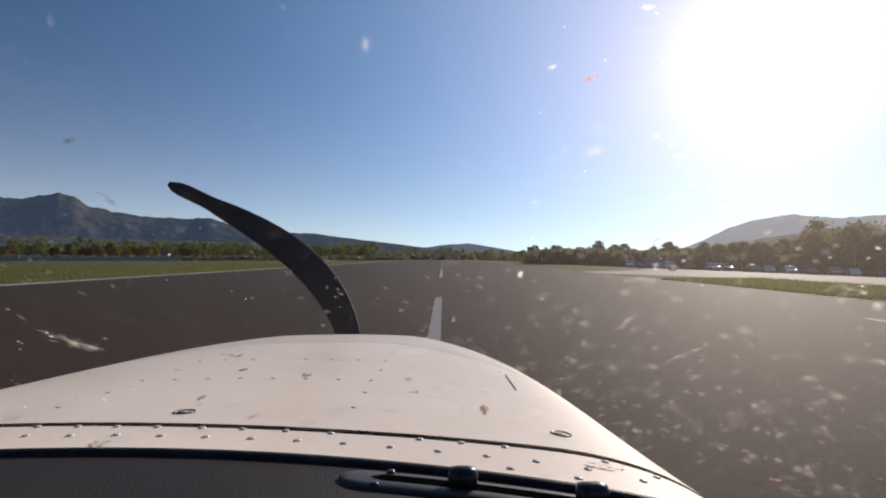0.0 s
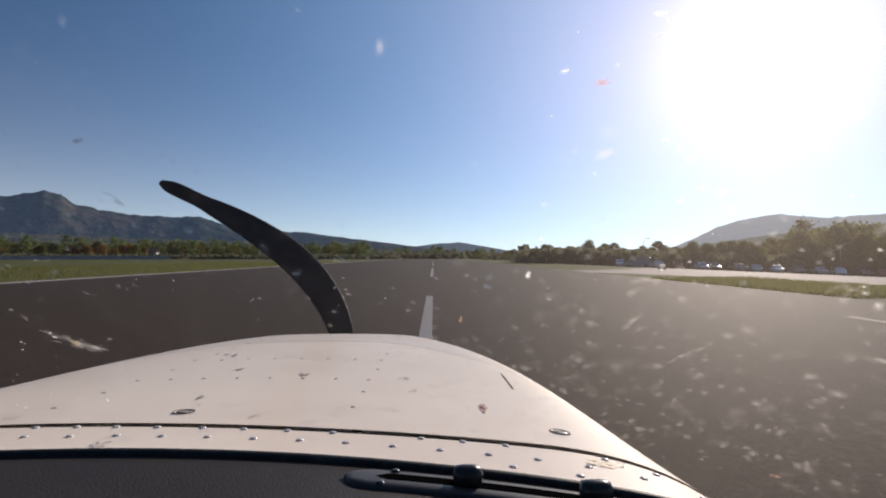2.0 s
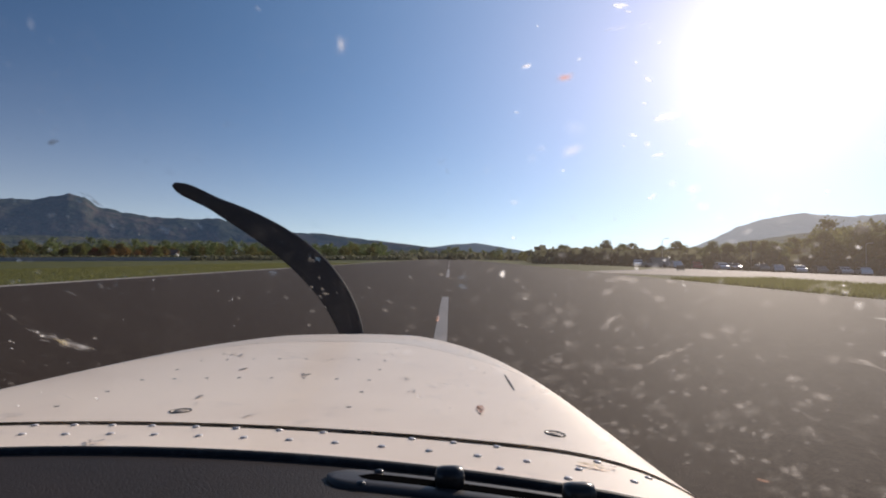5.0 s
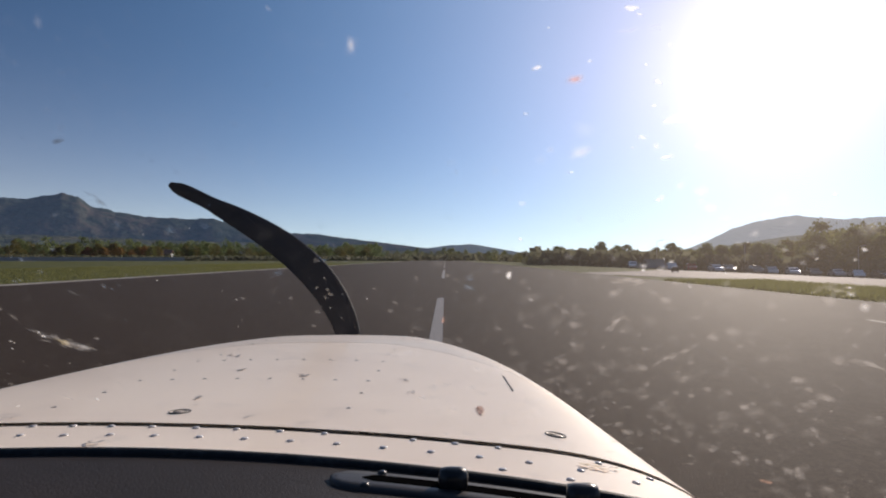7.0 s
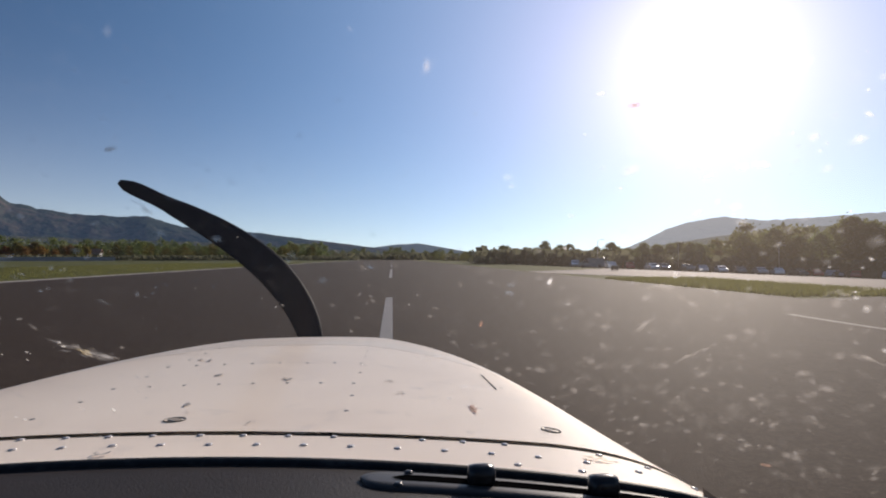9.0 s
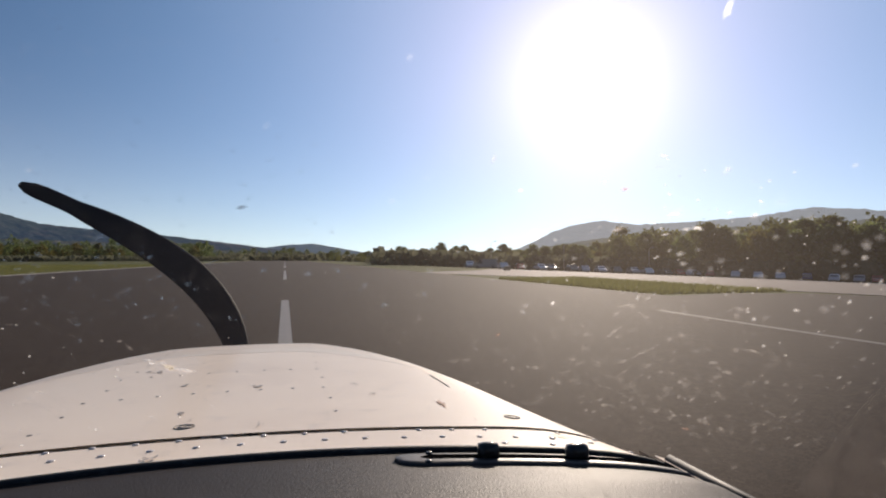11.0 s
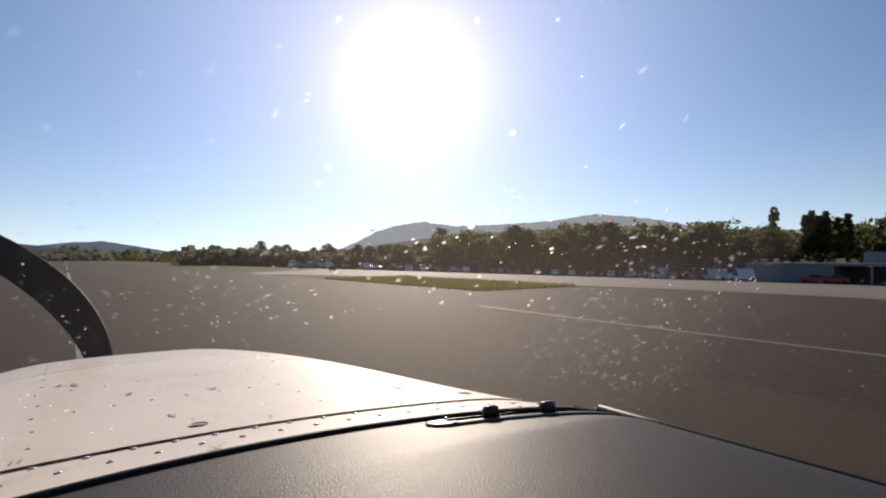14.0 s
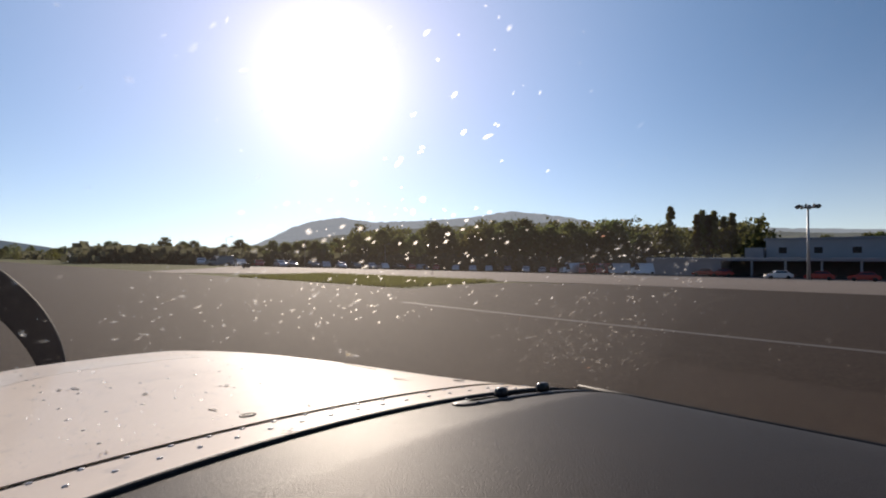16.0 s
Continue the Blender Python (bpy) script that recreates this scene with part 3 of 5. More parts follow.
def skin(d, y):
    """Height of the cowling's skin over the ground, d metres off the middle line and y ahead."""
    n = min(max((y - NOSE) / 0.25, 0), 1)
    z = float(np.polyval(CROWN_Z, y)) - 0.16 * (1 - math.sqrt(1 - n * n + 1e-9))
    u = min(abs(d) / half_width(y), 1.0)
    return EYE + z - 0.1118 * d * d - 0.5 * (1 - (1 - u ** 13.97) ** (1 / 3))


def skin_frame(d, y, lift=0.0):
    """A pose on the skin, its z axis along the skin's normal."""
    e = 0.004
    p = Vector((d, y, skin(d, y)))
    a = Vector((2 * e, 0, skin(d + e, y) - skin(d - e, y)))
    b = Vector((0, 2 * e, skin(d, y + e) - skin(d, y - e)))
    n = a.cross(b).normalized()
    x = a.normalized()
    m = Matrix((x, n.cross(x), n)).transposed().to_4x4()
    m.translation = p + n * lift
    return m


def seam_y(d):
    return 0.5565 - 0.067 * d - 2.4 * max(0.0, d - 0.385) ** 2


def base_y(d):
    return 0.4615 - 0.25 * d * d


aircraft = thing("light_aircraft", "white light aircraft with riveted cowling and black propeller on a runway", "aircraft", at=(AXIS, 0, 0))


def cowl_rows(y0, y1, count, lift=0.0):
    rows = []
    for j in range(count):
        v = j / (count - 1)
        row = []
        for i in range(81):
            s = math.sin(math.pi * (i / 80 - 0.5))
            ya = y0(s * 0.6) if callable(y0) else y0
            yb = y1(s * 0.6) if callable(y1) else y1
            y = ya + (yb - ya) * v
            d = s * half_width(y)
            row.append((d, y, skin(d, y) + lift))
        rows.append(row)
    return rows


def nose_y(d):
    """Where the greyer front begins: the edge of a reflection painted into the colour."""
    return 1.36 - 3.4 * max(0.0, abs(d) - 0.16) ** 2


def cowling(y0, y1, count, front):
    bm = bmesh.new()
    rows = cowl_rows(y0, y1, count)
    grid(bm, rows)
    # sides and belly
    for k in (0, 80):
        grid(bm, [[r[k], (r[k][0] * 0.97, r[k][1], 0.95), (r[k][0] * 0.8, r[k][1], 0.72), (0, r[k][1], 0.66)] for r in rows])
    # blunt front face
    f = rows[-1]
    if front:
        grid(bm, [f, [(p[0] * 0.8, 1.89, 1.12 + (p[2] - 1.12) * 0.8) for p in f], [(p[0] * 0.3, 1.9, 1.12 + (p[2] - 1.12) * 0.3) for p in f]])
    bmesh.ops.remove_doubles(bm, verts=bm.verts[:], dist=0.0005)
    bmesh.ops.recalc_face_normals(bm, faces=bm.faces[:])
    return bm


cowl = part("cowling", cowling(lambda d: seam_y(d) + 0.007, nose_y, 44, False), M["cowl"], aircraft, "white painted engine cowling with dirt specks")
part("nose_bowl", cowling(lambda d: nose_y(d) + 0.003, 1.855, 24, True), M["nose"], aircraft, "greyish white front of the cowling, a dull reflection painted into its colour")
bm = bmesh.new()
grid(bm, cowl_rows(lambda d: nose_y(d) - 0.008, lambda d: nose_y(d) + 0.011, 3, -0.002))
part("nose_joint", bm, M["cowl"], cowl)
bm = bmesh.new()
grid(bm, cowl_rows(lambda d: base_y(d) - 0.01, lambda d: seam_y(d) - 0.006, 8, -0.001))
deck = part("cowl_deck", bm, M["cowl"], aircraft, "white metal strip in front of the windscreen")
bm = bmesh.new()
grid(bm, cowl_rows(lambda d: seam_y(d) - 0.016, lambda d: seam_y(d) + 0.012, 4, -0.0035))
part("seam", bm, M["seam"], cowl, "dark open joint behind the cowling")
# rear body, closing the cabin below and behind
bm = bmesh.new()
for s in (-1, 1):
    grid(bm, [[(s * half_width(max(y, 0.35)) * k, y, z) for k, z in ((1.0, 1.17), (1.0, 1.0), (0.85, 0.72), (0.0, 0.62))] for y in (0.5, 0.35, 0.1, -0.4, -1.0, -1.5)])
grid(bm, [[(x, -1.5, z) for x in (-0.63, 0, 0.63)] for z in (0.62, 1.0, 1.2)])
part("fuselage", bm, M["cowl"], aircraft)
bm = bmesh.new()
grid(bm, [[(0.62 * s, y, 1.93 - 0.1 * s * s - max(0, -y - 0.8) * 0.2) for s in (-1, -0.6, -0.2, 0.2, 0.6, 1)] for y in (-0.5, -0.65, -0.8, -1.5)])
grid(bm, [[(0.62 * s, -1.5, z) for s in (-1, 0, 1)] for z in (1.15, 1.5, 1.8)])
part("cabin_roof", bm, M["cabin"], aircraft, "plain grey cabin lining")
for s in (-1, 1):
    for y in (-0.58, -1.1):
        bm = bmesh.new()
        tube(bm, [(s * 0.625, y + 0.06, 1.12), (s * 0.62, y, 1.5), (s * 0.6, y - 0.04, 1.85)], 0.03, 8)
        part("pillar", bm, M["cabin"], aircraft)


def rivet_mesh(r, h, paint):
    bm = bmesh.new()
    lathe(bm, [(r, -0.0004), (r * 0.92, h * 0.55), (r * 0.6, h * 0.92), (r * 0.15, h)], sides=10)
    return mesh_of("rivet", bm, M[paint])


BIG_RIVET, SMALL_RIVET = rivet_mesh(0.0037, 0.0015, "rivet"), rivet_mesh(0.0038, 0.0016, "rivet_small")


def rivet(me, d, y, parent):
    ob = new("rivet", me)
    ob.parent = parent
    ob.matrix_local = skin_frame(d, y, -0.0008)
    return ob


rng = random.Random(5)
d = -0.6
while d < 0.56:
    rivet(BIG_RIVET, d, base_y(d) + 0.53 * (seam_y(d) - base_y(d)) + rng.uniform(-0.001, 0.001), deck)
    if rng.random() < 0.95:
        rivet(BIG_RIVET, d - 0.021 + rng.uniform(-0.003, 0.003), seam_y(d - 0.021) - 0.0088, deck)
    d += 0.0445
for d in (0.352, 0.407):
    rivet(BIG_RIVET, d, base_y(d) + 0.021, deck)
for row_y, d0, d1 in ((0.853, -0.19, 0.179), (1.06, -0.192, 0.179)):
    for i in range(8):
        rivet(SMALL_RIVET, d0 + (d1 - d0) * i / 7, row_y, cowl)
for i in range(10):
    y = 0.66 + 0.098 * i
    if abs(y - 0.853) > 0.03 and abs(y - 1.06) > 0.03:
        rivet(SMALL_RIVET, -0.185, y, cowl)
        rivet(SMALL_RIVET, 0.183, y, cowl)


def lathe_ring(bm):
    """Two thin dark rims, one inside the other."""
    for r0, r1 in ((0.0122, 0.0104), (0.0076, 0.0066)):
        grid(bm, [[(q * math.cos(2 * math.pi * k / 32), q * math.sin(2 * math.pi * k / 32), z) for k in range(33)] for q, z in ((r0, 0.0), (r0 * 0.97, 0.0009), (r1 * 1.02, 0.0009), (r1, 0.0))])
    return bm


def fastener(d, y):
    bm = bmesh.new()
    lathe(bm, [(0.0115, -0.001), (0.0115, 0.0003), (0.0105, 0.0005), (0.0098, -0.0004), (0.0088, -0.0004), (0.0078, 0.0005), (0.001, 0.0006)], sides=24)
    ob = part("fastener", bm, M["cowl"], cowl, "round quarter-turn steel fastener")
    ob.matrix_local = skin_frame(d, y, 0.0003)
    bm = bmesh.new()
    box(bm, -0.006, 0.006, -0.0009, 0.0009, 0.0004, 0.0009)
    ring = bmesh.new()
    lathe_ring(ring)
    part("ring", ring, M["seam"], ob, "dark ring round the fastener")
    s = part("slot", bm, M["seam"], ob, smooth=False)
    s.rotation_euler = (0, 0, 0.5)
    return ob


fastener(-0.006, 0.617)
fastener(0.428, 0.602)
# slim latch slot on the shoulder of the cowling
bm = bmesh.new()
box(bm, -0.001, 0.001, -0.068, 0.068, -0.001, 0.0012)
latch = part("latch_slot", bm, M["seam"], cowl, "thin dark latch slot", False)
r = random.Random(31)
for i in range(9):
    bm = bmesh.new()
    w = r.uniform(0.008, 0.02)
    grid(bm, [[(x, y, 0.0) for x in (-w, 0.0, w)] for y in (-0.0004, 0.0004)])
    s = part("scuff", bm, M["edge_white"], cowl, smooth=False)
    s.matrix_local = skin_frame(0.402 + 0.004 * i + r.uniform(-0.012, 0.012), 1.0 - 0.018 * i, 0.0004) @ Matrix.Rotation(r.gauss(-0.5, 0.15), 4, "Z")
latch.matrix_local = skin_frame(0.412, 0.925, 0.0)


def stain(name, d, y, size, material, seed, stretch=1.6, blobs=7):
    """Dried insects and dirt: thin flakes lying on the skin."""
    r = random.Random(seed)
    bm = bmesh.new()
    for _ in range(blobs):
        cx, cy, s = r.gauss(0, size * 0.5), r.gauss(0, size * 0.5 * stretch), size * r.uniform(0.12, 0.45)
        ring = []
        for k in range(9):
            a = 2 * math.pi * k / 9
            q = s * r.uniform(0.55, 1.15)
            dd, yy = d + cx + q * math.cos(a), y + cy + q * math.sin(a) * stretch
            ring.append(bm.verts.new((dd, yy, skin(dd, yy) + 0.0009 + 0.0001 * _)))
        mid = bm.verts.new((d + cx, y + cy, skin(d + cx, y + cy) + 0.0012 + 0.0001 * _))
        for k in range(9):
            bm.faces.new((mid, ring[k], ring[(k + 1) % 9]))
    return part(name, bm, material, cowl)


stain("insect_stain", 0.345, 0.69, 0.009, M["bug_rust"], 1, 3.0)
stain("insect_stain", 0.438, 0.487, 0.012, M["bug_amber"], 2, 0.6, 12)
stain("insect_stain", 0.455, 0.492, 0.0075, M["bug_brown"], 12, 0.9, 7)
for i, (dd, yy, ss) in enumerate(((-0.14, 1.12, 0.012), (-0.058, 0.932, 0.008), (0.253, 0.782, 0.005), (0.235, 0.88, 0.006), (-0.021, 0.704, 0.006), (0.068, 0.877, 0.008), (-0.006, 0.655, 0.003), (0.083, 0.594, 0.004), (-0.19, 0.6, 0.006), (-0.014, 0.478, 0.005))):
    stain("dirt_stain", dd, yy, ss, M["bug_dark"], 20 + i, 2.2)
r = random.Random(77)
for i in range(26):
    dd, yy = r.uniform(-0.3, 0.45), r.uniform(0.6, 1.0)
    stain("dirt_fleck", dd, yy, r.uniform(0.001, 0.0022), M["bug_dark"], 50 + i, 1.3, 4)


# propeller
HUB = Vector((-0.05, 1.97, EYE - 0.378))
propeller = new("propeller")
propeller.parent = aircraft
propeller.location = HUB
tagged(propeller, "black two-bladed propeller at rest")


def blade():
    """One blade along +z: bent to fit the camera's view, twisted, thin towards its rounded tip."""
    bm = bmesh.new()
    rows = []
    length = 0.945
    for j in range(33):
        s = j / 32
        view_bend = 0.14 * math.sin(math.pi * s ** 0.72)
        chord = (0.055 + 0.062 * math.sin(math.pi * min(1, 0.18 + s) ** 0.9) ** 0.7) * (1 if s < 0.93 else math.sqrt(max(0.02, 1 - ((s - 0.93) / 0.075) ** 2)))
        thick = 0.028 * (1 - 0.75 * s) + 0.004
        twist = radians(52 - 38 * s)
        row = []
        for k in range(17):
            a = 2 * math.pi * k / 16
            c, t = 0.5 * chord * math.cos(a), thick * math.sin(a) * (0.5 + 0.3 * math.cos(a))
            x = view_bend + c * math.cos(twist * 0.6) - t * math.sin(twist)
            row.append((x, c * math.sin(twist) * 0.6 + t, s * length))
        rows.append(row)
    grid(bm, rows)
    bmesh.ops.remove_doubles(bm, verts=bm.verts[:], dist=0.0002)
    bmesh.ops.recalc_face_normals(bm, faces=bm.faces[:])
    return bm


for turn in (0, 180):
    b = part("blade", blade(), M["prop"], propeller)
    b.rotation_euler = (0, radians(-46.0 + turn), 0)
bm = bmesh.new()
lathe(bm, [(0.085, -0.06), (0.09, 0.0), (0.08, 0.09), (0.06, 0.17), (0.03, 0.22), (0.005, 0.235)], Matrix.Rotation(radians(-90), 4, "X"), 28)
part("spinner", bm, M["cowl"], propeller, "white pointed spinner")


# undercarriage, on which the aircraft stands
def wheel(x, y, radius, top_z):
    leg = bmesh.new()
    tube(leg, [(x, y, radius), (x * 0.8, y - 0.03, 0.5), (x * 0.6, y - 0.04, top_z)], 0.03, 10)
    l = part("gear_leg", leg, M["steel"], aircraft)
    t = bmesh.new()
    lathe(t, [(radius * 0.5, -0.07), (radius * 0.85, -0.075), (radius, -0.04), (radius + 0.003, 0), (radius, 0.04), (radius * 0.85, 0.075), (radius * 0.5, 0.07)], Matrix.Translation((x, y, radius + 0.024)) @ Matrix.Rotation(radians(90), 4, "Y"), 28)
    part("tyre", t, M["tyre"], l, "black rubber tyre")


wheel(0.0, 1.35, 0.19, 0.72)
wheel(-0.62, -0.9, 0.21, 0.75)
wheel(0.62, -0.9, 0.21, 0.75)


# seal, glareshield and demister vent
def seal_rows():
    rows = []
    for j in range(9):
        a = math.pi * j / 8
        row = []
        for i in range(61):
            dd = -0.66 + 1.24 * i / 60
            y = base_y(dd) - 0.006 + 0.0065 * math.cos(a)
            row.append((dd, y, skin(max(min(dd, 0.57), -0.6), base_y(dd)) - 0.003 + 0.0055 * math.sin(a)))
        rows.append(row)
    return rows


bm = bmesh.new()
grid(bm, seal_rows())
bmesh.ops.recalc_face_normals(bm, faces=bm.faces[:])
part("windscreen_seal", bm, M["seam"], aircraft, "black rubber windscreen seal")


def shield_z(d, y):
    return skin(max(min(d, 0.55), -0.57), max(y, 0.3)) - 0.0035


def shield_row(v):
    """Across the glareshield, v from the windscreen's foot (0) to its rolled rear lip (1)."""
    row = []
    for i in range(61):
        dd = -0.505 + 1.01 * i / 60
        y = base_y(dd) - 0.008 - v * (base_y(dd) + 0.14)
        row.append((dd, y, shield_z(dd, y) - 0.06 * max(0.0, (v - 0.93) / 0.07) ** 2))
    return row


bm = bmesh.new()
grid(bm, [shield_row(j / 44) for j in range(45)])
bmesh.ops.recalc_face_normals(bm, faces=bm.faces[:])
part("glareshield", bm, M["leather"], aircraft, "dark brown grained vinyl glareshield")


def sill_rows(side):
    """The cabin's side skin carries the cowling's shoulder on behind the windscreen's foot."""
    rows = []
    for j in range(9):
        row = []
        for k in range(12):
            dd = 0.5 + 0.133 * math.sin(k / 11 * math.pi / 2)
            y = base_y(dd) - 0.012 - (base_y(dd) + 0.95) * j / 8
            row.append((side * dd, y, skin(min(dd, 0.6329), 0.35) + 0.001))
        row.append((side * 0.633, row[-1][1], 1.165))
        rows.append(row)
    return rows


for k in (-1, 1):
    bm = bmesh.new()
    grid(bm, sill_rows(k))
    bmesh.ops.recalc_face_normals(bm, faces=bm.faces[:])
    part("cabin_sill", bm, M["cowl"], aircraft, "white painted sill beside the glareshield")
    bm = bmesh.new()
    tube(bm, [(k * 0.512, base_y(0.512) - 0.02 - 0.1 * j, skin(0.512, 0.35) + 0.001) for j in range(14)], 0.007, 8)
    part("sill_seal", bm, M["seam"], aircraft, "black rubber strip along the sill")
    bm = bmesh.new()
    grid(bm, [[(k * (0.506 + 0.05 * v * v), 0.42 - 0.125 * j, skin(0.506, 0.35) - 0.004 - 0.42 * v) for v in (0, 0.15, 0.35, 0.6, 1.0)] for j in range(12)])
    bmesh.ops.recalc_face_normals(bm, faces=bm.faces[:])
    part("side_panel", bm, M["trim_vinyl"], aircraft, "dark brown vinyl side panel of the cabin")


def on_shield(d, y, lift):
    return Vector((d, y, shield_z(d, y) + lift))


def plate():
    """Long flat plate with a round end, following the glareshield; it has no opening of its own."""
    bm = bmesh.new()
    rows = []
    for i in range(40):
        dd = 0.2155 + 0.0 + 0.33 * (i / 39) ** 1.3
        mid = base_y(dd) - 0.046
        w = 0.0215 * math.sqrt(max(0.0, 1 - max(0, 1 - (dd - 0.2155) / 0.024) ** 2)) + 0.0003
        rows.append([(dd, mid + k * w, shield_z(dd, mid + k * w) + h) for k, h in ((-1, 0.0), (-0.96, 0.0022), (-0.4, 0.0032), (0.4, 0.0032), (0.96, 0.0022), (1, 0.0))])
    grid(bm, rows)
    bmesh.ops.recalc_face_normals(bm, faces=bm.faces[:])
    return bm


vent = part("vent_plate", plate(), M["vent"], aircraft, "black plastic demister plate with a long slot")
# black strip laid on the plate paints in the shade inside the slot
bm = bmesh.new()
grid(bm, [[(dd, base_y(dd) - 0.046 + k * (0.0062 if dd > 0.25 else 0.0062 * (dd - 0.2395) / 0.0105), shield_z(dd, base_y(dd) - 0.046) + 0.0039) for k in (-1, 0, 1)] for dd in (0.24 + 0.29 * i / 30 for i in range(31))])
bmesh.ops.recalc_face_normals(bm, faces=bm.faces[:])
part("slot", bm, M["slot_shade"], vent, "black strip on the plate for the shade in its air slot")
for dd, off in ((0.2535, -0.029), (0.2445, -0.062)):
    bm = bmesh.new()
    p = on_shield(dd, base_y(dd) + off, 0.0015)
    lathe(bm, [(0.0036, 0), (0.0036, 0.0018), (0.0028, 0.003), (0.0008, 0.0034)], Matrix.Translation(p), 14)
    part("screw", bm, M["plastic"], vent, "small black screw")


def knob(d, off, w):
    bm = bmesh.new()
    p = on_shield(d, base_y(d) + off, 0.0)
    box(bm, -w, w, -0.0075, 0.0075, 0.0, 0.0175, 0.0068)
    bmesh.ops.translate(bm, verts=bm.verts[:], vec=p)
    k = part("knob", bm, M["plastic"], vent, "black rounded slider knob")
    bm = bmesh.new()
    tube(bm, [p + Vector((0, 0, -0.002)), p + Vector((0, 0, 0.006))], 0.004, 10)
    part("stem", bm, M["steel"], k)


knob(0.309, -0.044, 0.0112)
knob(0.401, -0.042, 0.012)


# windscreen
def pane(d, s):
    """A point of the windscreen: s metres up its slope from the seal."""
    dd = max(min(d, 0.57), -0.6)
    y = base_y(d) - 0.55 * s - 0.12 * s * s
    return Vector((d * (1 - 0.08 * s), y, skin(dd, max(base_y(d), 0.3)) + 0.83 * s))


bm = bmesh.new()
grid(bm, [[pane(-0.68 + 1.34 * i / 40, 0.72 * j / 24) for i in range(41)] for j in range(25)])
bmesh.ops.recalc_face_normals(bm, faces=bm.faces[:])
screen = part("windscreen", bm, M["screen"], aircraft, "clear acrylic windscreen, dusty and spattered, with a veil of glare")
screen.visible_shadow = False


CANOPY = M["clear"]
for k in (-1, 1):
    bm = bmesh.new()
    d0 = 0.66 if k > 0 else -0.68
    rows = []
    for j in range(13):
        v = 0.06 * j
        a, b = pane(d0, v), Vector((k * (0.645 - 0.06 * v), -0.6, 1.2 + 0.85 * v))
        rows.append([a.lerp(b, q / 6) for q in range(7)])
    grid(bm, rows)
    part("side_window", bm, CANOPY, aircraft, "clear acrylic side of the canopy").visible_shadow = False
bm = bmesh.new()
top_edge = [pane(-0.68 + 1.34 * i / 20, 0.72) for i in range(21)]
grid(bm, [[p.lerp(Vector((p.x, -0.52, 1.93 - 0.26 * p.x * p.x)), q / 4) for p in top_edge] for q in range(5)])
part("canopy_top", bm, CANOPY, aircraft, "clear acrylic top of the canopy").visible_shadow = False


def pane_frame(d, s, lift=0.0012):
    p = pane(d, s)
    a, b = (pane(d + 0.004, s) - p).normalized(), (pane(d, s + 0.004) - p)
    n = a.cross(b).normalized()
    if n.y < 0:
        n = -n
    return p + n * lift, a, a.cross(n)


def side_frame(q, v, lift=0.0012):
    """A point of the canopy's side, q back from the windscreen's edge (0 to 1), v metres up."""
    a, b = pane(0.66, v), Vector((0.645 - 0.06 * v, -0.6, 1.2 + 0.85 * v))
    along = (b - a).normalized()
    n = along.cross(Vector((0, 0, 1))).normalized()
    if n.x > 0:
        n = -n
    return a.lerp(b, q) + n * lift, along, along.cross(n)


def specks(name, items, material, parent, seed, place=pane_frame):
    """Soft-rimmed spots on the acrylic, joined: (d, s, size, stretch, angle)."""
    r = random.Random(seed)
    bm = bmesh.new()
    film = bm.verts.layers.float.new("film")
    for d, s, size, stretch, ang in items:
        p, a, b = place(d, s, 0.001 + r.uniform(0, 0.0008))
        ca, sa = math.cos(ang), math.sin(ang)
        u, v = a * ca + b * sa, b * ca - a * sa
        mid = bm.verts.new(p)
        mid[film] = r.uniform(0.45, 1.0)
        rings = []
        for f, val in ((0.45, 0.55), (1.0, 0.0)):
            ring = []
            for k in range(9):
                t = 2 * math.pi * k / 9
                q = size * f * r.uniform(0.65, 1.2)
                w = bm.verts.new(p + u * (q * math.cos(t) * stretch) + v * (q * math.sin(t)))
                w[film] = val * mid[film]
                ring.append(w)
            rings.append(ring)
        for k in range(9):
            j = (k + 1) % 9
            bm.faces.new((mid, rings[0][k], rings[0][j]))
            bm.faces.new((rings[0][k], rings[1][k], rings[1][j], rings[0][j]))
    return part(name, bm, material, parent)


def scatter(count, seed, d0, d1, s0, s1, size0, size1, stretch=1.6, lean=0.0):
    r = random.Random(seed)
    out = []
    for _ in range(count):
        k = r.random() ** 2.2
        d = (d0 + d1) / 2 + (r.uniform(-1, 1) + 0.45 * r.gauss(0, 1)) * (d1 - d0) / 2
        s = max(0.02, (s0 + s1) / 2 + (r.uniform(-1, 1) + 0.25 * r.gauss(0, 1)) * (s1 - s0) / 2)
        out.append((min(d, 0.655), s, size0 + (size1 - size0) * k, r.uniform(1.0, stretch), r.gauss(lean, 0.5)))
    return out


# the spots lie thickest on the side towards the sun
tagged(specks("water_spots", scatter(300, 3, 0.36, 0.6, 0.05, 0.19, 0.0008, 0.0045, 1.4), M["speck"], screen, 1), kind="stuff")
tagged(specks("fine_spots", scatter(750, 4, 0.34, 0.6, 0.03, 0.19, 0.0003, 0.0011), M["speck"], screen, 2), kind="stuff")
tagged(specks("soft_smears", scatter(260, 13, 0.33, 0.58, 0.04, 0.2, 0.002, 0.007, 1.7, 0.5), M["smear"], screen, 6), kind="stuff")
tagged(specks("sparse_spots", scatter(90, 5, 0.2, 0.4, 0.12, 0.2, 0.0006, 0.0028), M["speck"], screen, 3), kind="stuff")
tagged(specks("bright_spots", scatter(55, 6, 0.35, 0.5, 0.2, 0.35, 0.0003, 0.0017, 2.6), M["speck_bright"], screen, 4), kind="stuff")
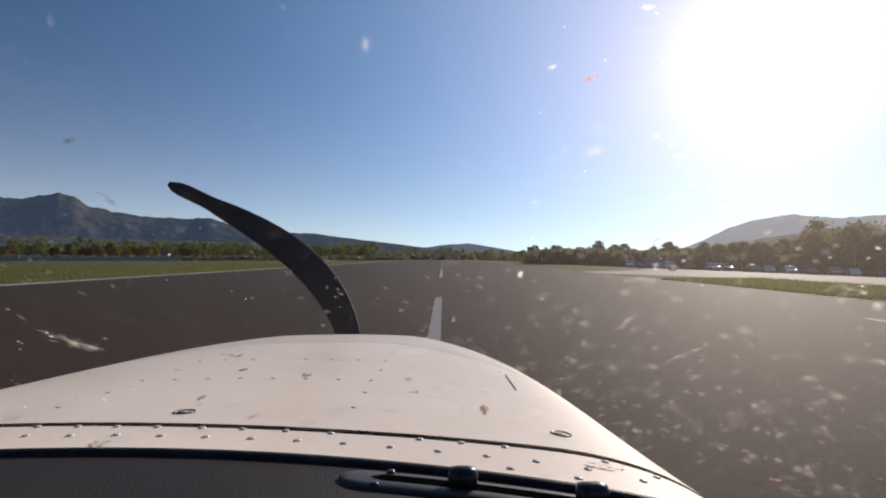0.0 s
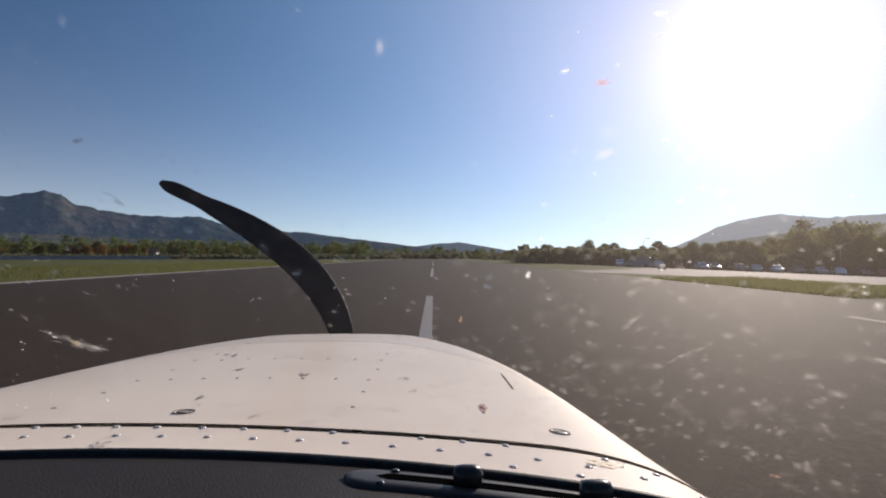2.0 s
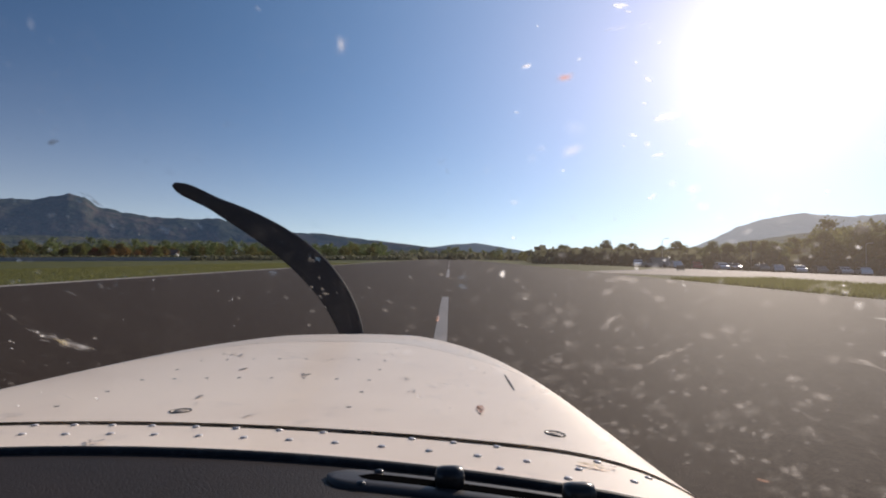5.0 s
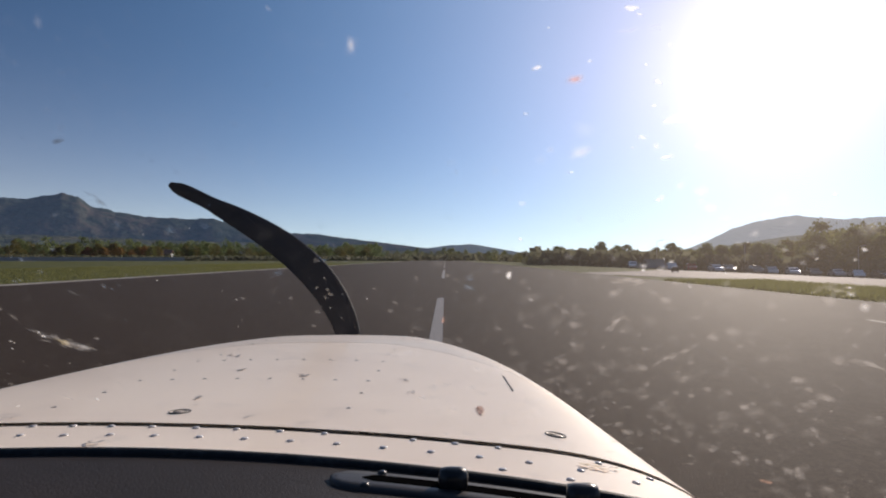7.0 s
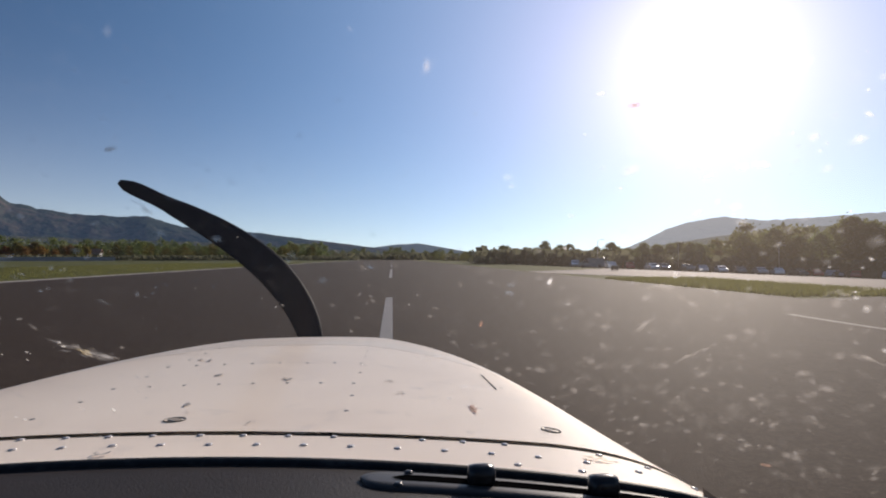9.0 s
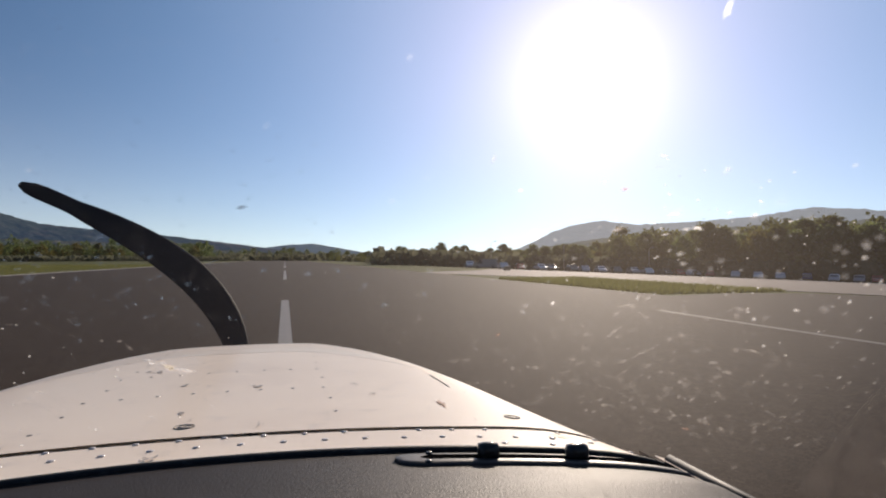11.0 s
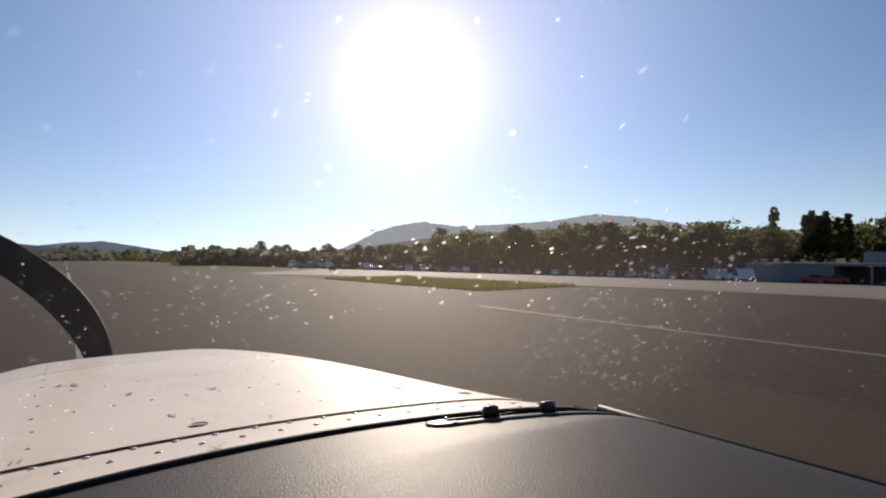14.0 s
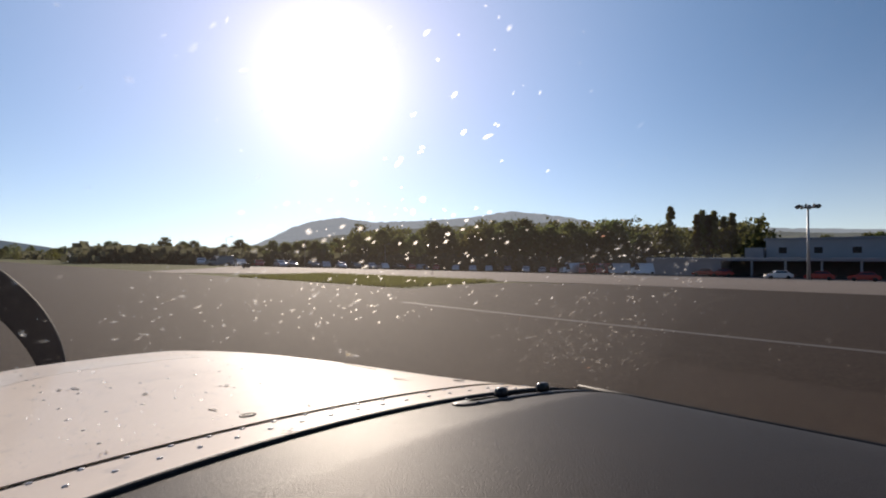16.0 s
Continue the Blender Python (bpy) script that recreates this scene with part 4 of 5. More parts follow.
tagged(specks("droplets", scatter(34, 7, 0.12, 0.27, 0.15, 0.225, 0.0003, 0.0007, 1.3), M["speck_bright"], screen, 5), kind="stuff")
# spatter on the far side of the pane
tagged(specks("spatter", scatter(420, 31, -0.5, -0.06, 0.03, 0.17, 0.0004, 0.0026, 2.2, -0.6), M["speck"], screen, 9), kind="stuff")
tagged(specks("spatter_bright", scatter(70, 32, -0.45, -0.05, 0.08, 0.24, 0.0004, 0.0018, 1.8), M["speck_bright"], screen, 10), kind="stuff")
tagged(specks("faint_drops", scatter(40, 33, -0.45, 0.02, 0.24, 0.5, 0.0016, 0.0052, 1.5), M["milk"], screen, 11), kind="stuff")
tagged(specks("spatter_streaks", scatter(240, 34, -0.48, -0.05, 0.03, 0.16, 0.0003, 0.0014, 2.6, -0.7), M["speck_bright"], screen, 12), kind="stuff")
# clear drops that flare only against the sun
tagged(specks("clear_drops", scatter(240, 41, -0.16, 0.2, 0.19, 0.33, 0.0006, 0.0042, 1.5), M["wet_drop"], screen, 15), kind="stuff")
tagged(specks("clear_streaks", scatter(60, 42, -0.28, 0.2, 0.36, 0.52, 0.0012, 0.0045, 2.4, 0.9), M["wet_drop"], screen, 16), kind="stuff")
tagged(specks("spray_streaks", scatter(240, 45, -0.34, 0.02, 0.165, 0.24, 0.0005, 0.0026, 2.4, -0.5), M["wet_streak"], screen, 19), kind="stuff")
# dust spots on the canopy's side, thinning out to the rear
tagged(specks("side_dust", [(0.75 * abs(q) ** 1.5, v, z, f, a) for q, v, z, f, a in scatter(260, 43, -0.7, 0.7, 0.02, 0.3, 0.0005, 0.0024, 1.8)], M["speck"], screen, 17, side_frame), kind="stuff")
tagged(specks("side_film", [(0.75 * abs(q) ** 1.5, v, z, f, a) for q, v, z, f, a in scatter(60, 44, -0.7, 0.7, 0.02, 0.3, 0.002, 0.006, 1.8)], M["smear"], screen, 18, side_frame), kind="stuff")
# round milky drops in the glare
tagged(specks("milky_drops", scatter(70, 21, 0.4, 0.58, 0.215, 0.33, 0.0022, 0.006, 1.2), M["milk"], screen, 8), kind="stuff")
tagged(specks("sunlit_drops", scatter(60, 23, 0.41, 0.62, 0.2, 0.36, 0.0012, 0.0042, 1.25), M["drop_bright"], screen, 14), kind="stuff")
r = random.Random(9)
for name, d0, s0, spread, lean, count, size, m in (("insect_smear", 0.0215, 0.1215, 0.010, -0.42, 14, 0.006, "milk"), ("insect_smear", 0.0215, 0.1215, 0.010, -0.38, 16, 0.0034, "speck"), ("insect_smear", 0.020, 0.122, 0.0045, -0.5, 7, 0.0032, "splat_yellow"), ("insect_smear", 0.0225, 0.12, 0.0025, -0.5, 3, 0.0022, "splat_yellow"), ("insect_smear", 0.015, 0.1275, 0.004, -0.9, 14, 0.0016, "speck"), ("insect_spot", 0.305, 0.159, 0.0012, 1.35, 5, 0.0019, "splat_orange"), ("insect_spot", 0.522, 0.058, 0.003, 0.1, 6, 0.0018, "splat_orange"), ("dirt_smear", 0.451, 0.149, 0.0055, 0.75, 12, 0.0028, "speck"), ("dirt_smear", 0.536, 0.181, 0.004, 0.35, 9, 0.0035, "speck"), ("dirt_smear", 0.515, 0.218, 0.006, 0.5, 9, 0.004, "speck"), ("dirt_smear", 0.415, 0.201, 0.005, 0.25, 12, 0.0032, "speck"), ("dirt_smear", 0.412, 0.167, 0.004, 1.1, 9, 0.003, "speck"), ("dirt_smear", 0.391, 0.342, 0.003, -0.3, 6, 0.002, "speck_bright"), ("dirt_smear", 0.397, 0.334, 0.004, 0.2, 6, 0.0025, "speck"), ("dirt_spot", 0.418, 0.295, 0.0025, 0.2, 5, 0.003, "speck_bright"), ("dirt_spot", 0.442, 0.285, 0.004, 0.2, 8, 0.003, "speck_bright"), ("dirt_spot", 0.475, 0.286, 0.0025, 0.9, 4, 0.003, "speck"), ("dark_spot", 0.084, 0.279, 0.001, 0.2, 4, 0.003, "dark_mark"), ("dark_spot", 0.09, 0.244, 0.0025, -0.8, 5, 0.003, "dark_mark"), ("dirt_spot", 0.346, 0.198, 0.0008, 1.2, 3, 0.0026, "speck_bright"), ("dirt_spot", 0.264, 0.33, 0.002, 1.4, 4, 0.004, "speck"), ("dirt_spot", 0.372, 0.313, 0.0008, 0.3, 4, 0.003, "splat_orange"), ("dirt_spot", 0.354, 0.318, 0.0008, 0.3, 3, 0.0018, "speck_bright"), ("dirt_spot", 0.378, 0.277, 0.002, 0.5, 4, 0.0045, "speck")):
    specks(name, [(d0 + math.cos(lean) * g + r.gauss(0, spread * 0.25), s0 + math.sin(lean) * g + r.gauss(0, spread * 0.25), size * r.uniform(0.4, 1.0) * (0.5 if "smear" in name else 1), 3.6 if "smear" in name else 1.8, lean + r.gauss(0, 0.2)) for g in (r.gauss(0, spread) for _ in range(count))], M[m], screen, int(d0 * 1000))
# a faint round mark on the acrylic beside the cowling
specks("ring_mark", [(0.409 + 0.0245 * math.cos(a), 0.077 + 0.027 * math.sin(a), 0.0006, 4.0, a + math.pi / 2) for a in (radians(k) for k in range(-60, 110, 5))], M["dark_mark"], screen, 88)

# ---- trees ----
def crown(seed, height, width, base, clumps, leaves, leaf, upright=False):
    """Many small leaf blades gathered in clumps round the limbs, with gaps and an uneven outline."""
    r = random.Random(seed)
    verts, faces = [], []
    for _ in range(clumps):
        v = r.random() ** 0.8
        z = base + (height - base) * v
        rad = width * (math.sin(math.pi * min(1, 0.12 + 0.86 * v)) ** 0.7 if not upright else 0.8 * (1 - v) ** 0.35 * min(1, v * 5 + 0.4))
        a, q = r.uniform(0, 2 * math.pi), rad * math.sqrt(r.uniform(0.15, 1.0)) * r.uniform(0.75, 1.12)
        c = Vector((q * math.cos(a), q * math.sin(a), z))
        size = width * r.uniform(0.14, 0.32)
        for _ in range(leaves):
            p = c + Vector((r.gauss(0, 1), r.gauss(0, 1), r.gauss(0, 0.75))) * size * 0.55
            n = Vector((r.gauss(0, 1), r.gauss(0, 1), r.gauss(0.5, 1))).normalized()
            u = n.orthogonal().normalized()
            w = n.cross(u)
            s = leaf * r.uniform(0.6, 1.3)
            k = len(verts)
            verts += [p + u * s, p + w * s * 0.6, p - u * s, p - w * s * 0.6]
            faces.append((k, k + 1, k + 2, k + 3))
    me = bpy.data.meshes.new("crown")
    me.from_pydata([tuple(v) for v in verts], [], faces)
    return me


def tree(label, seed, height, width, material, upright=False, base=0.2, group=""):
    r = random.Random(seed + 100)
    t = thing("tree", label, "tree", group)
    bm = bmesh.new()
    lean = Vector((r.uniform(-0.3, 0.3), r.uniform(-0.3, 0.3), 0))
    tube(bm, [Vector((0, 0, -0.1)), Vector((0, 0, height * 0.3)) + lean * 0.5, Vector((0, 0, height * 0.85)) + lean], [height * 0.022, height * 0.016, height * 0.004], 7)
    for k in range(6):
        a, z = r.uniform(0, 6.28), height * r.uniform(0.25, 0.6)
        tube(bm, [Vector((0, 0, z)) + lean * 0.5, Vector((math.cos(a) * width * 0.35, math.sin(a) * width * 0.35, z + height * 0.1)), Vector((math.cos(a) * width * 0.75, math.sin(a) * width * 0.75, z + height * 0.22))], [height * 0.009, height * 0.006, height * 0.002], 5)
    part("trunk", bm, M["bark"], t)
    me = crown(seed, height, width, height * base, 95, 30, height * 0.027, upright)
    me.materials.append(M[material])
    c = new("crown", me)
    c.parent = t
    return t


KINDS = [
    tree("broad green deciduous tree at the airfield's edge", 1, 10.0, 3.6, "leaf_a", group="trees along the airfield"),
    tree("dense dark green tree in the wood belt", 2, 9.0, 3.0, "leaf_a", group="trees along the airfield"),
    tree("yellowing deciduous tree in the wood belt", 3, 8.5, 3.3, "leaf_b", group="trees along the airfield"),
    tree("low spreading olive-green tree", 4, 6.5, 3.8, "leaf_b", base=0.08, group="trees along the airfield"),
    tree("tall narrow poplar with green leaves", 5, 14.0, 1.6, "leaf_b", True, 0.06, group="trees along the airfield"),
    tree("small rust-coloured autumn tree", 6, 7.0, 3.2, "leaf_c", base=0.1, group="trees along the airfield"),
]
ORIGINAL = set()


def plant(kind, x, y, scale, turn):
    m = pose(x, y, ground_z(x), 0, 0, turn)
    if kind not in ORIGINAL:
        ORIGINAL.add(kind)
        ob = KINDS[kind]
        ob.matrix_world = m
        ob.scale = (scale, scale, scale)
        return ob
    ob = copy_thing(KINDS[kind], m)
    ob.scale = (scale, scale, scale)
    return ob


def belt(count, seed, az0, az1, r0, r1, kinds, s0, s1):
    """A belt of trees between two bearings and two distances."""
    r = random.Random(seed)
    for i in range(count):
        a = radians(az0 + (az1 - az0) * (i + r.uniform(-0.4, 1.0)) / count)
        q = r.uniform(r0, r1)
        plant(r.choice(kinds), q * math.sin(a), q * math.cos(a), r.uniform(s0, s1), r.uniform(0, 360))


belt(14, 9, 24, 28.5, 130, 175, (1, 3), 0.5, 0.7)
belt(17, 1, 28, 33, 128, 175, (0, 1, 1, 0, 2), 0.5, 0.75)
belt(34, 14, 33, 42, 128, 175, (0, 1, 1, 0, 2), 0.7, 1.0)
belt(74, 11, 42, 63, 135, 190, (0, 1, 1, 0, 2), 1.0, 1.35)
belt(22, 12, 60, 68, 150, 190, (0, 1, 1, 2), 0.95, 1.25)
belt(66, 2, 11.5, 27, 165, 235, (1, 3, 3, 0, 3), 0.5, 0.82)
belt(30, 3, 3.0, 12, 330, 600, (1, 3, 1), 0.6, 0.95)
belt(34, 4, 68, 96, 180, 215, (0, 1, 1, 2), 0.85, 1.1)
for az, k in ((67.7, 1.3), (70.1, 1.12), (70.6, 1.2), (71.1, 1.1), (71.6, 1.18), (72.4, 1.06), (73.1, 1.12)):
    plant(4, 172 * math.sin(radians(az)), 172 * math.cos(radians(az)), k, 40 * az)


def far_wood(name, count, seed, az0, az1, r0, r1, h0, h1, material, label):
    """A far belt of trees nobody could count, as one mass of leaf clumps."""
    r = random.Random(seed)
    verts, faces = [], []
    for i in range(count):
        a, q, h = radians(az0 + (az1 - az0) * (i + r.uniform(-0.5, 1)) / count), r.uniform(r0, r1), r.uniform(h0, h1)
        x, y, w = q * math.sin(a), q * math.cos(a), h * r.uniform(0.28, 0.5)
        for _ in range(58):
            v, t = r.random(), r.uniform(0, 6.28)
            k = w * math.sin(math.pi * min(1, 0.15 + 0.84 * v)) ** 0.6 * math.sqrt(r.uniform(0.1, 1)) * r.uniform(0.7, 1.15)
            c = Vector((x + k * math.cos(t), y + k * math.sin(t), ground_z(x) + h * (0.04 + 0.96 * v)))
            for _ in range(8):
                p = c + Vector((r.gauss(0, 1), r.gauss(0, 1), r.gauss(0, 0.7))) * h * 0.06
                n = Vector((r.gauss(0, 1), r.gauss(0, 1), r.gauss(0.4, 1))).normalized()
                u = n.orthogonal().normalized() * h * 0.045 * r.uniform(0.6, 1.3)
                s = n.cross(u) * 0.7
                j = len(verts)
                verts += [p + u, p + s, p - u, p - s]
                faces.append((j, j + 1, j + 2, j + 3))
    me = bpy.data.meshes.new(name)
    me.from_pydata([tuple(v) for v in verts], [], faces)
    me.materials.append(M[material])
    return tagged(new(name, me), label, "woods", kind="stuff")


far_wood("woods_green", 190, 5, -52, -7, 450, 560, 8, 16, "leaf_a", "far belt of green trees beyond the grass")
far_wood("woods_yellow", 120, 6, -52, -8, 430, 540, 6, 13, "leaf_b", "far yellowing trees and tall bushes")
far_wood("woods_hillside", 230, 15, 35, 76, 175, 275, 9, 16, "leaf_a", "dense dark green wood behind the apron")
far_wood("woods_runway_end", 80, 7, -10, 10, 560, 950, 8, 15, "leaf_a", "dark green trees past the runway's end")
belt(18, 7, -36.5, -28, 400, 430, (5, 5, 2), 0.9, 1.4)


def scrub(name, seed, az0, az1, r0, r1, count, height, material, label):
    r = random.Random(seed)
    verts, faces = [], []
    for _ in range(count):
        a, q = radians(r.uniform(az0, az1)), r.uniform(r0, r1)
        x, y, h = q * math.sin(a), q * math.cos(a), height * r.uniform(0.4, 1.2)
        for _ in range(9):
            p = Vector((x + r.gauss(0, h * 0.5), y + r.gauss(0, h * 0.5), ground_z(x) + h * r.uniform(0.0, 1.0)))
            n = Vector((r.gauss(0, 1), r.gauss(0, 1), r.gauss(0, 0.6))).normalized()
            u = n.orthogonal().normalized()
            w = n.cross(u)
            s = h * 0.3
            k = len(verts)
            verts += [p + u * s, p + w * s, p - u * s, p - w * s]
            faces.append((k, k + 1, k + 2, k + 3))
    me = bpy.data.meshes.new(name)
    me.from_pydata([tuple(v) for v in verts], [], faces)
    me.materials.append(material)
    return tagged(new(name, me), label, "scrub", kind="stuff")


scrub("hedge_scrub", 1, -60, -4, 350, 450, 5200, 2.6, M["reeds"], "dark hedges and scrub beyond the grass")
scrub("hedge_undergrowth", 2, 10, 74, 128, 190, 5200, 3.2, M["reeds"], "dark undergrowth below the trees")
scrub("hedge_far", 3, -6, 12, 420, 700, 1200, 5.0, M["reeds"], "low dark bushes at the runway's far end")


def tufts(name, seed, x0, x1, y0, y1, count, h, label):
    r = random.Random(seed)
    verts, faces = [], []
    for _ in range(count):
        x, y = r.uniform(x0, x1), r.uniform(y0, y1)
        for _ in range(3):
            a, l = r.uniform(0, 6.28), h * r.uniform(0.4, 1.2)
            k = len(verts)
            b = Vector((x + r.gauss(0, 0.08), y + r.gauss(0, 0.08), 0.0))
            s = Vector((math.cos(a), math.sin(a), 0)) * 0.03
            tip = b + Vector((r.gauss(0, 0.06), r.gauss(0, 0.06), l))
            verts += [b - s, b + s, tip]
            faces.append((k, k + 1, k + 2))
    me = bpy.data.meshes.new(name)
    me.from_pydata([tuple(v) for v in verts], [], faces)
    me.materials.append(M["blade"])
    return tagged(new(name, me), label, "grass", kind="stuff")


tufts("island_grass", 1, 15.2, 22.3, 19, 37, 5200, 0.2, "uneven green grass on the strip between runway and taxiway")
tufts("verge_grass", 2, -60, -24.8, 12, 150, 22000, 0.13, "uneven yellow-green grass along the runway edge")


# ---- vehicles ----
def car(color, label, length=4.2, height=1.45, van=False):
    c = thing("parked_car" if not van else "parked_van", label, "car" if not van else "van", "vehicles parked by the apron")
    w, l = 0.86, length / 2
    if van:
        side = [(-l, 0.35), (-l, height * 0.95), (-l + 0.15, height), (l - 1.5, height), (l - 0.75, height * 0.62), (l - 0.08, height * 0.52), (l, 0.4), (l - 0.1, 0.3), (-l + 0.1, 0.28)]
    else:
        side = [(-l, 0.4), (-l + 0.05, 0.85), (-l + 0.45, 0.95), (-l + 0.95, height), (0.35, height), (l - 1.15, 0.98), (l - 0.15, 0.78), (l, 0.5), (l - 0.05, 0.28), (-l + 0.05, 0.26)]
    bm = bmesh.new()
    rings = []
    for x, sq in ((-w, 0.0), (-w * 0.97, 0.04), (w * 0.97, 0.04), (w, 0.0)):
        rings.append([bm.verts.new((x * (1 - 0.16 * max(0, z - 0.9) / 0.6), y, z + (0.0 if sq else -0.03 * (z > 1)))) for y, z in side])
    for a, b in zip(rings, rings[1:]):
        for k in range(len(side)):
            bm.faces.new((a[k], b[k], b[(k + 1) % len(side)], a[(k + 1) % len(side)]))
    bm.faces.new(rings[0])
    bm.faces.new(rings[-1][::-1])
    bmesh.ops.recalc_face_normals(bm, faces=bm.faces[:])
    part("body", bm, M[color], c, smooth=False)
    zt = height - 0.08
    for s in (-1, 1):
        bm = bmesh.new()
        y0, y1 = (-l + 0.75, 0.35) if not van else (l - 1.9, l - 1.2)
        grid(bm, [[(s * (w + 0.004) * (1 - 0.16 * 0.1 / 0.6), y0 - 0.1, 0.97), (s * (w + 0.004) * (1 - 0.16 * 0.1 / 0.6), y1 + 0.45, 0.97)], [(s * (w + 0.006) * (1 - 0.16 * (zt - 0.9) / 0.6), y0 + 0.25, zt), (s * (w + 0.006) * (1 - 0.16 * (zt - 0.9) / 0.6), y1, zt)]])
        part("side_window", bm, M["glass_dark"], c, smooth=False)
    bm = bmesh.new()
    a, b = (side[5], side[4]) if not van else (side[4], side[3])
    grid(bm, [[(-0.72, a[0] + 0.006, a[1] + 0.02), (0.72, a[0] + 0.006, a[1] + 0.02)], [(-0.62, b[0] + 0.03, b[1] - 0.05), (0.62, b[0] + 0.03, b[1] - 0.05)]])
    part("windscreen", bm, M["glass_dark"], c, smooth=False)
    for s in (-1, 1):
        for y in (-l + 0.8, l - 0.85):
            bm = bmesh.new()
            lathe(bm, [(0.2, -0.09), (0.3, -0.09), (0.32, 0), (0.3, 0.09), (0.2, 0.09)], Matrix.Translation((s * 0.78, y, 0.32)) @ Matrix.Rotation(radians(90), 4, "Y"), 14)
            part("wheel", bm, M["tyre"], c)
    return c


def kerb_row(x0, y0, x1, y1, count, seed):
    r = random.Random(seed)
    labels = {"car_white": "white parked car glinting in the sun", "car_red": "red parked car beside the apron", "car_grey": "dark grey parked car beside the apron", "car_silver": "silver parked car glinting in the sun", "car_blue": "dark blue parked car beside the apron"}
    masters = {}
    for i in range(count):
        t = (i + r.uniform(-0.25, 0.25)) / max(1, count - 1)
        col = r.choice(list(labels))
        m = pose(x0 + (x1 - x0) * t, y0 + (y1 - y0) * t, ground_z(x0 + (x1 - x0) * t) + 0.03, 0, 0, math.degrees(math.atan2(y1 - y0, x1 - x0)) + r.choice((0, 180)) + r.uniform(-8, 8))
        if col not in masters:
            masters[col] = car(col, labels[col])
            masters[col].matrix_world = m
        else:
            copy_thing(masters[col], m)


kerb_row(38, 106, 86, 95, 15, 4)
kerb_row(86, 95, 116, 58, 13, 8)
kerb_row(93, 104, 126, 66, 14, 21)


def stand(vehicle, az, dist, turn):
    x, y = dist * math.sin(radians(az)), dist * math.cos(radians(az))
    vehicle.matrix_world = pose(x, y, ground_z(x) + 0.03, 0, 0, turn)


for az, turn, col, label in ((58.0, 60, "car_white", "white camper van parked at the apron's edge"), (60.2, 150, "car_red", "red van parked at the apron's edge"), (62.6, 20, "car_silver", "silver van parked near the terminal"), (65.0, 40, "car_white", "white delivery van near the terminal"), (59.1, 120, "car_red", "red van parked at the apron's edge"), (61.4, 70, "car_red", "red van parked beside a silver van")):
    stand(car(col, label, 5.4, 2.4, True), az, 122, turn)
for az, dist, turn, col, label in ((70.6, 117, 15, "car_red", "red car under the terminal canopy"), (72.2, 116, 10, "car_red", "red car under the terminal canopy"), (76.8, 106, 25, "car_white", "white car glinting before the terminal"), (79.9, 104, 5, "car_red", "low red car beside the light mast"), (83.0, 104, 8, "car_red", "low red car before the terminal")):
    stand(car(col, label), az, dist, turn)
v = car("car_white", "small white van standing on the perimeter road", 5.4, 2.3, True)
v.matrix_world = pose(-172, 335, 0.03, 0, 0, 10)
v2 = car("car_grey", "dark van parked at the end of the grass strip", 4.8, 1.9, True)
v2.matrix_world = pose(38, 98, ground_z(38) + 0.03, 0, 0, 60)


# ---- buildings ----
def building(name, label, x, y, turn, w, d, h, wall, roof, storeys, bays, gable=0.0):
    b = thing(name, label, "building", "airfield buildings", (x, y, ground_z(x)))
    b.rotation_euler = (0, 0, radians(turn))
    bm = bmesh.new()
    box(bm, -w / 2, w / 2, 0, d, -0.2, h)
    part("wall", bm, M[wall], b, smooth=False)
    bm = bmesh.new()
    if gable:
        o = 0.4
        pts = [(-o, h - 0.1), (d / 2, h + gable), (d + o, h - 0.1), (d + o, h + 0.12), (d / 2, h + gable + 0.22), (-o, h + 0.12)]
        ends = [[bm.verts.new((x_, p[0], p[1])) for p in pts] for x_ in (-w / 2 - o, w / 2 + o)]
        for k in range(6):
            bm.faces.new((ends[0][k], ends[1][k], ends[1][(k + 1) % 6], ends[0][(k + 1) % 6]))
        for e in ends:
            bm.faces.new((e[0], e[1], e[4], e[5]))
            bm.faces.new((e[1], e[2], e[3], e[4]))
        bmesh.ops.recalc_face_normals(bm, faces=bm.faces[:])
    else:
        box(bm, -w / 2 - 0.3, w / 2 + 0.3, -0.3, d + 0.3, h + 0.002, h + 0.45)
    part("roof", bm, M[roof], b, smooth=False)
    for s in range(storeys):
        for k in range(bays):
            cx = -w / 2 + w * (k + 0.5) / bays
            z0 = 0.9 + s * (h / storeys)
            win = bmesh.new()
            box(win, cx - 0.75, cx + 0.75, -0.06, 0.04, z0, z0 + 1.3)
            wo = part("window", win, M["galv"], b, smooth=False)
            g = bmesh.new()
            box(g, cx - 0.66, cx + 0.66, -0.075, 0.02, z0 + 0.08, z0 + 1.22)
            part("pane", g, M["glass_dark"], wo, smooth=False)
    return b


building("house", "pale house with a clay-tiled roof among the trees", 52, 172, 18, 11, 8, 3.4, "wall", "tile", 1, 4, 1.8)
building("hangar", "low grey metal hangar behind the parked cars", 72, 136, 28, 16, 10, 3.2, "cladding", "roof", 1, 5, 1.2)
building("house", "small rendered house with a dark roof", 37, 150, 8, 9, 7, 2.8, "wall", "roof", 1, 3, 1.5)
terminal = building("terminal_building", "pale grey two-storey terminal with a flat roof and small dark windows", 119, 4, -90, 52, 14, 7.0, "wall", "cladding", 2, 9)
bm = bmesh.new()
box(bm, -29.5, -26.2, -1.0, 5, 3.4, 5.6)
part("stair_head", bm, M["cladding"], terminal, smooth=False)


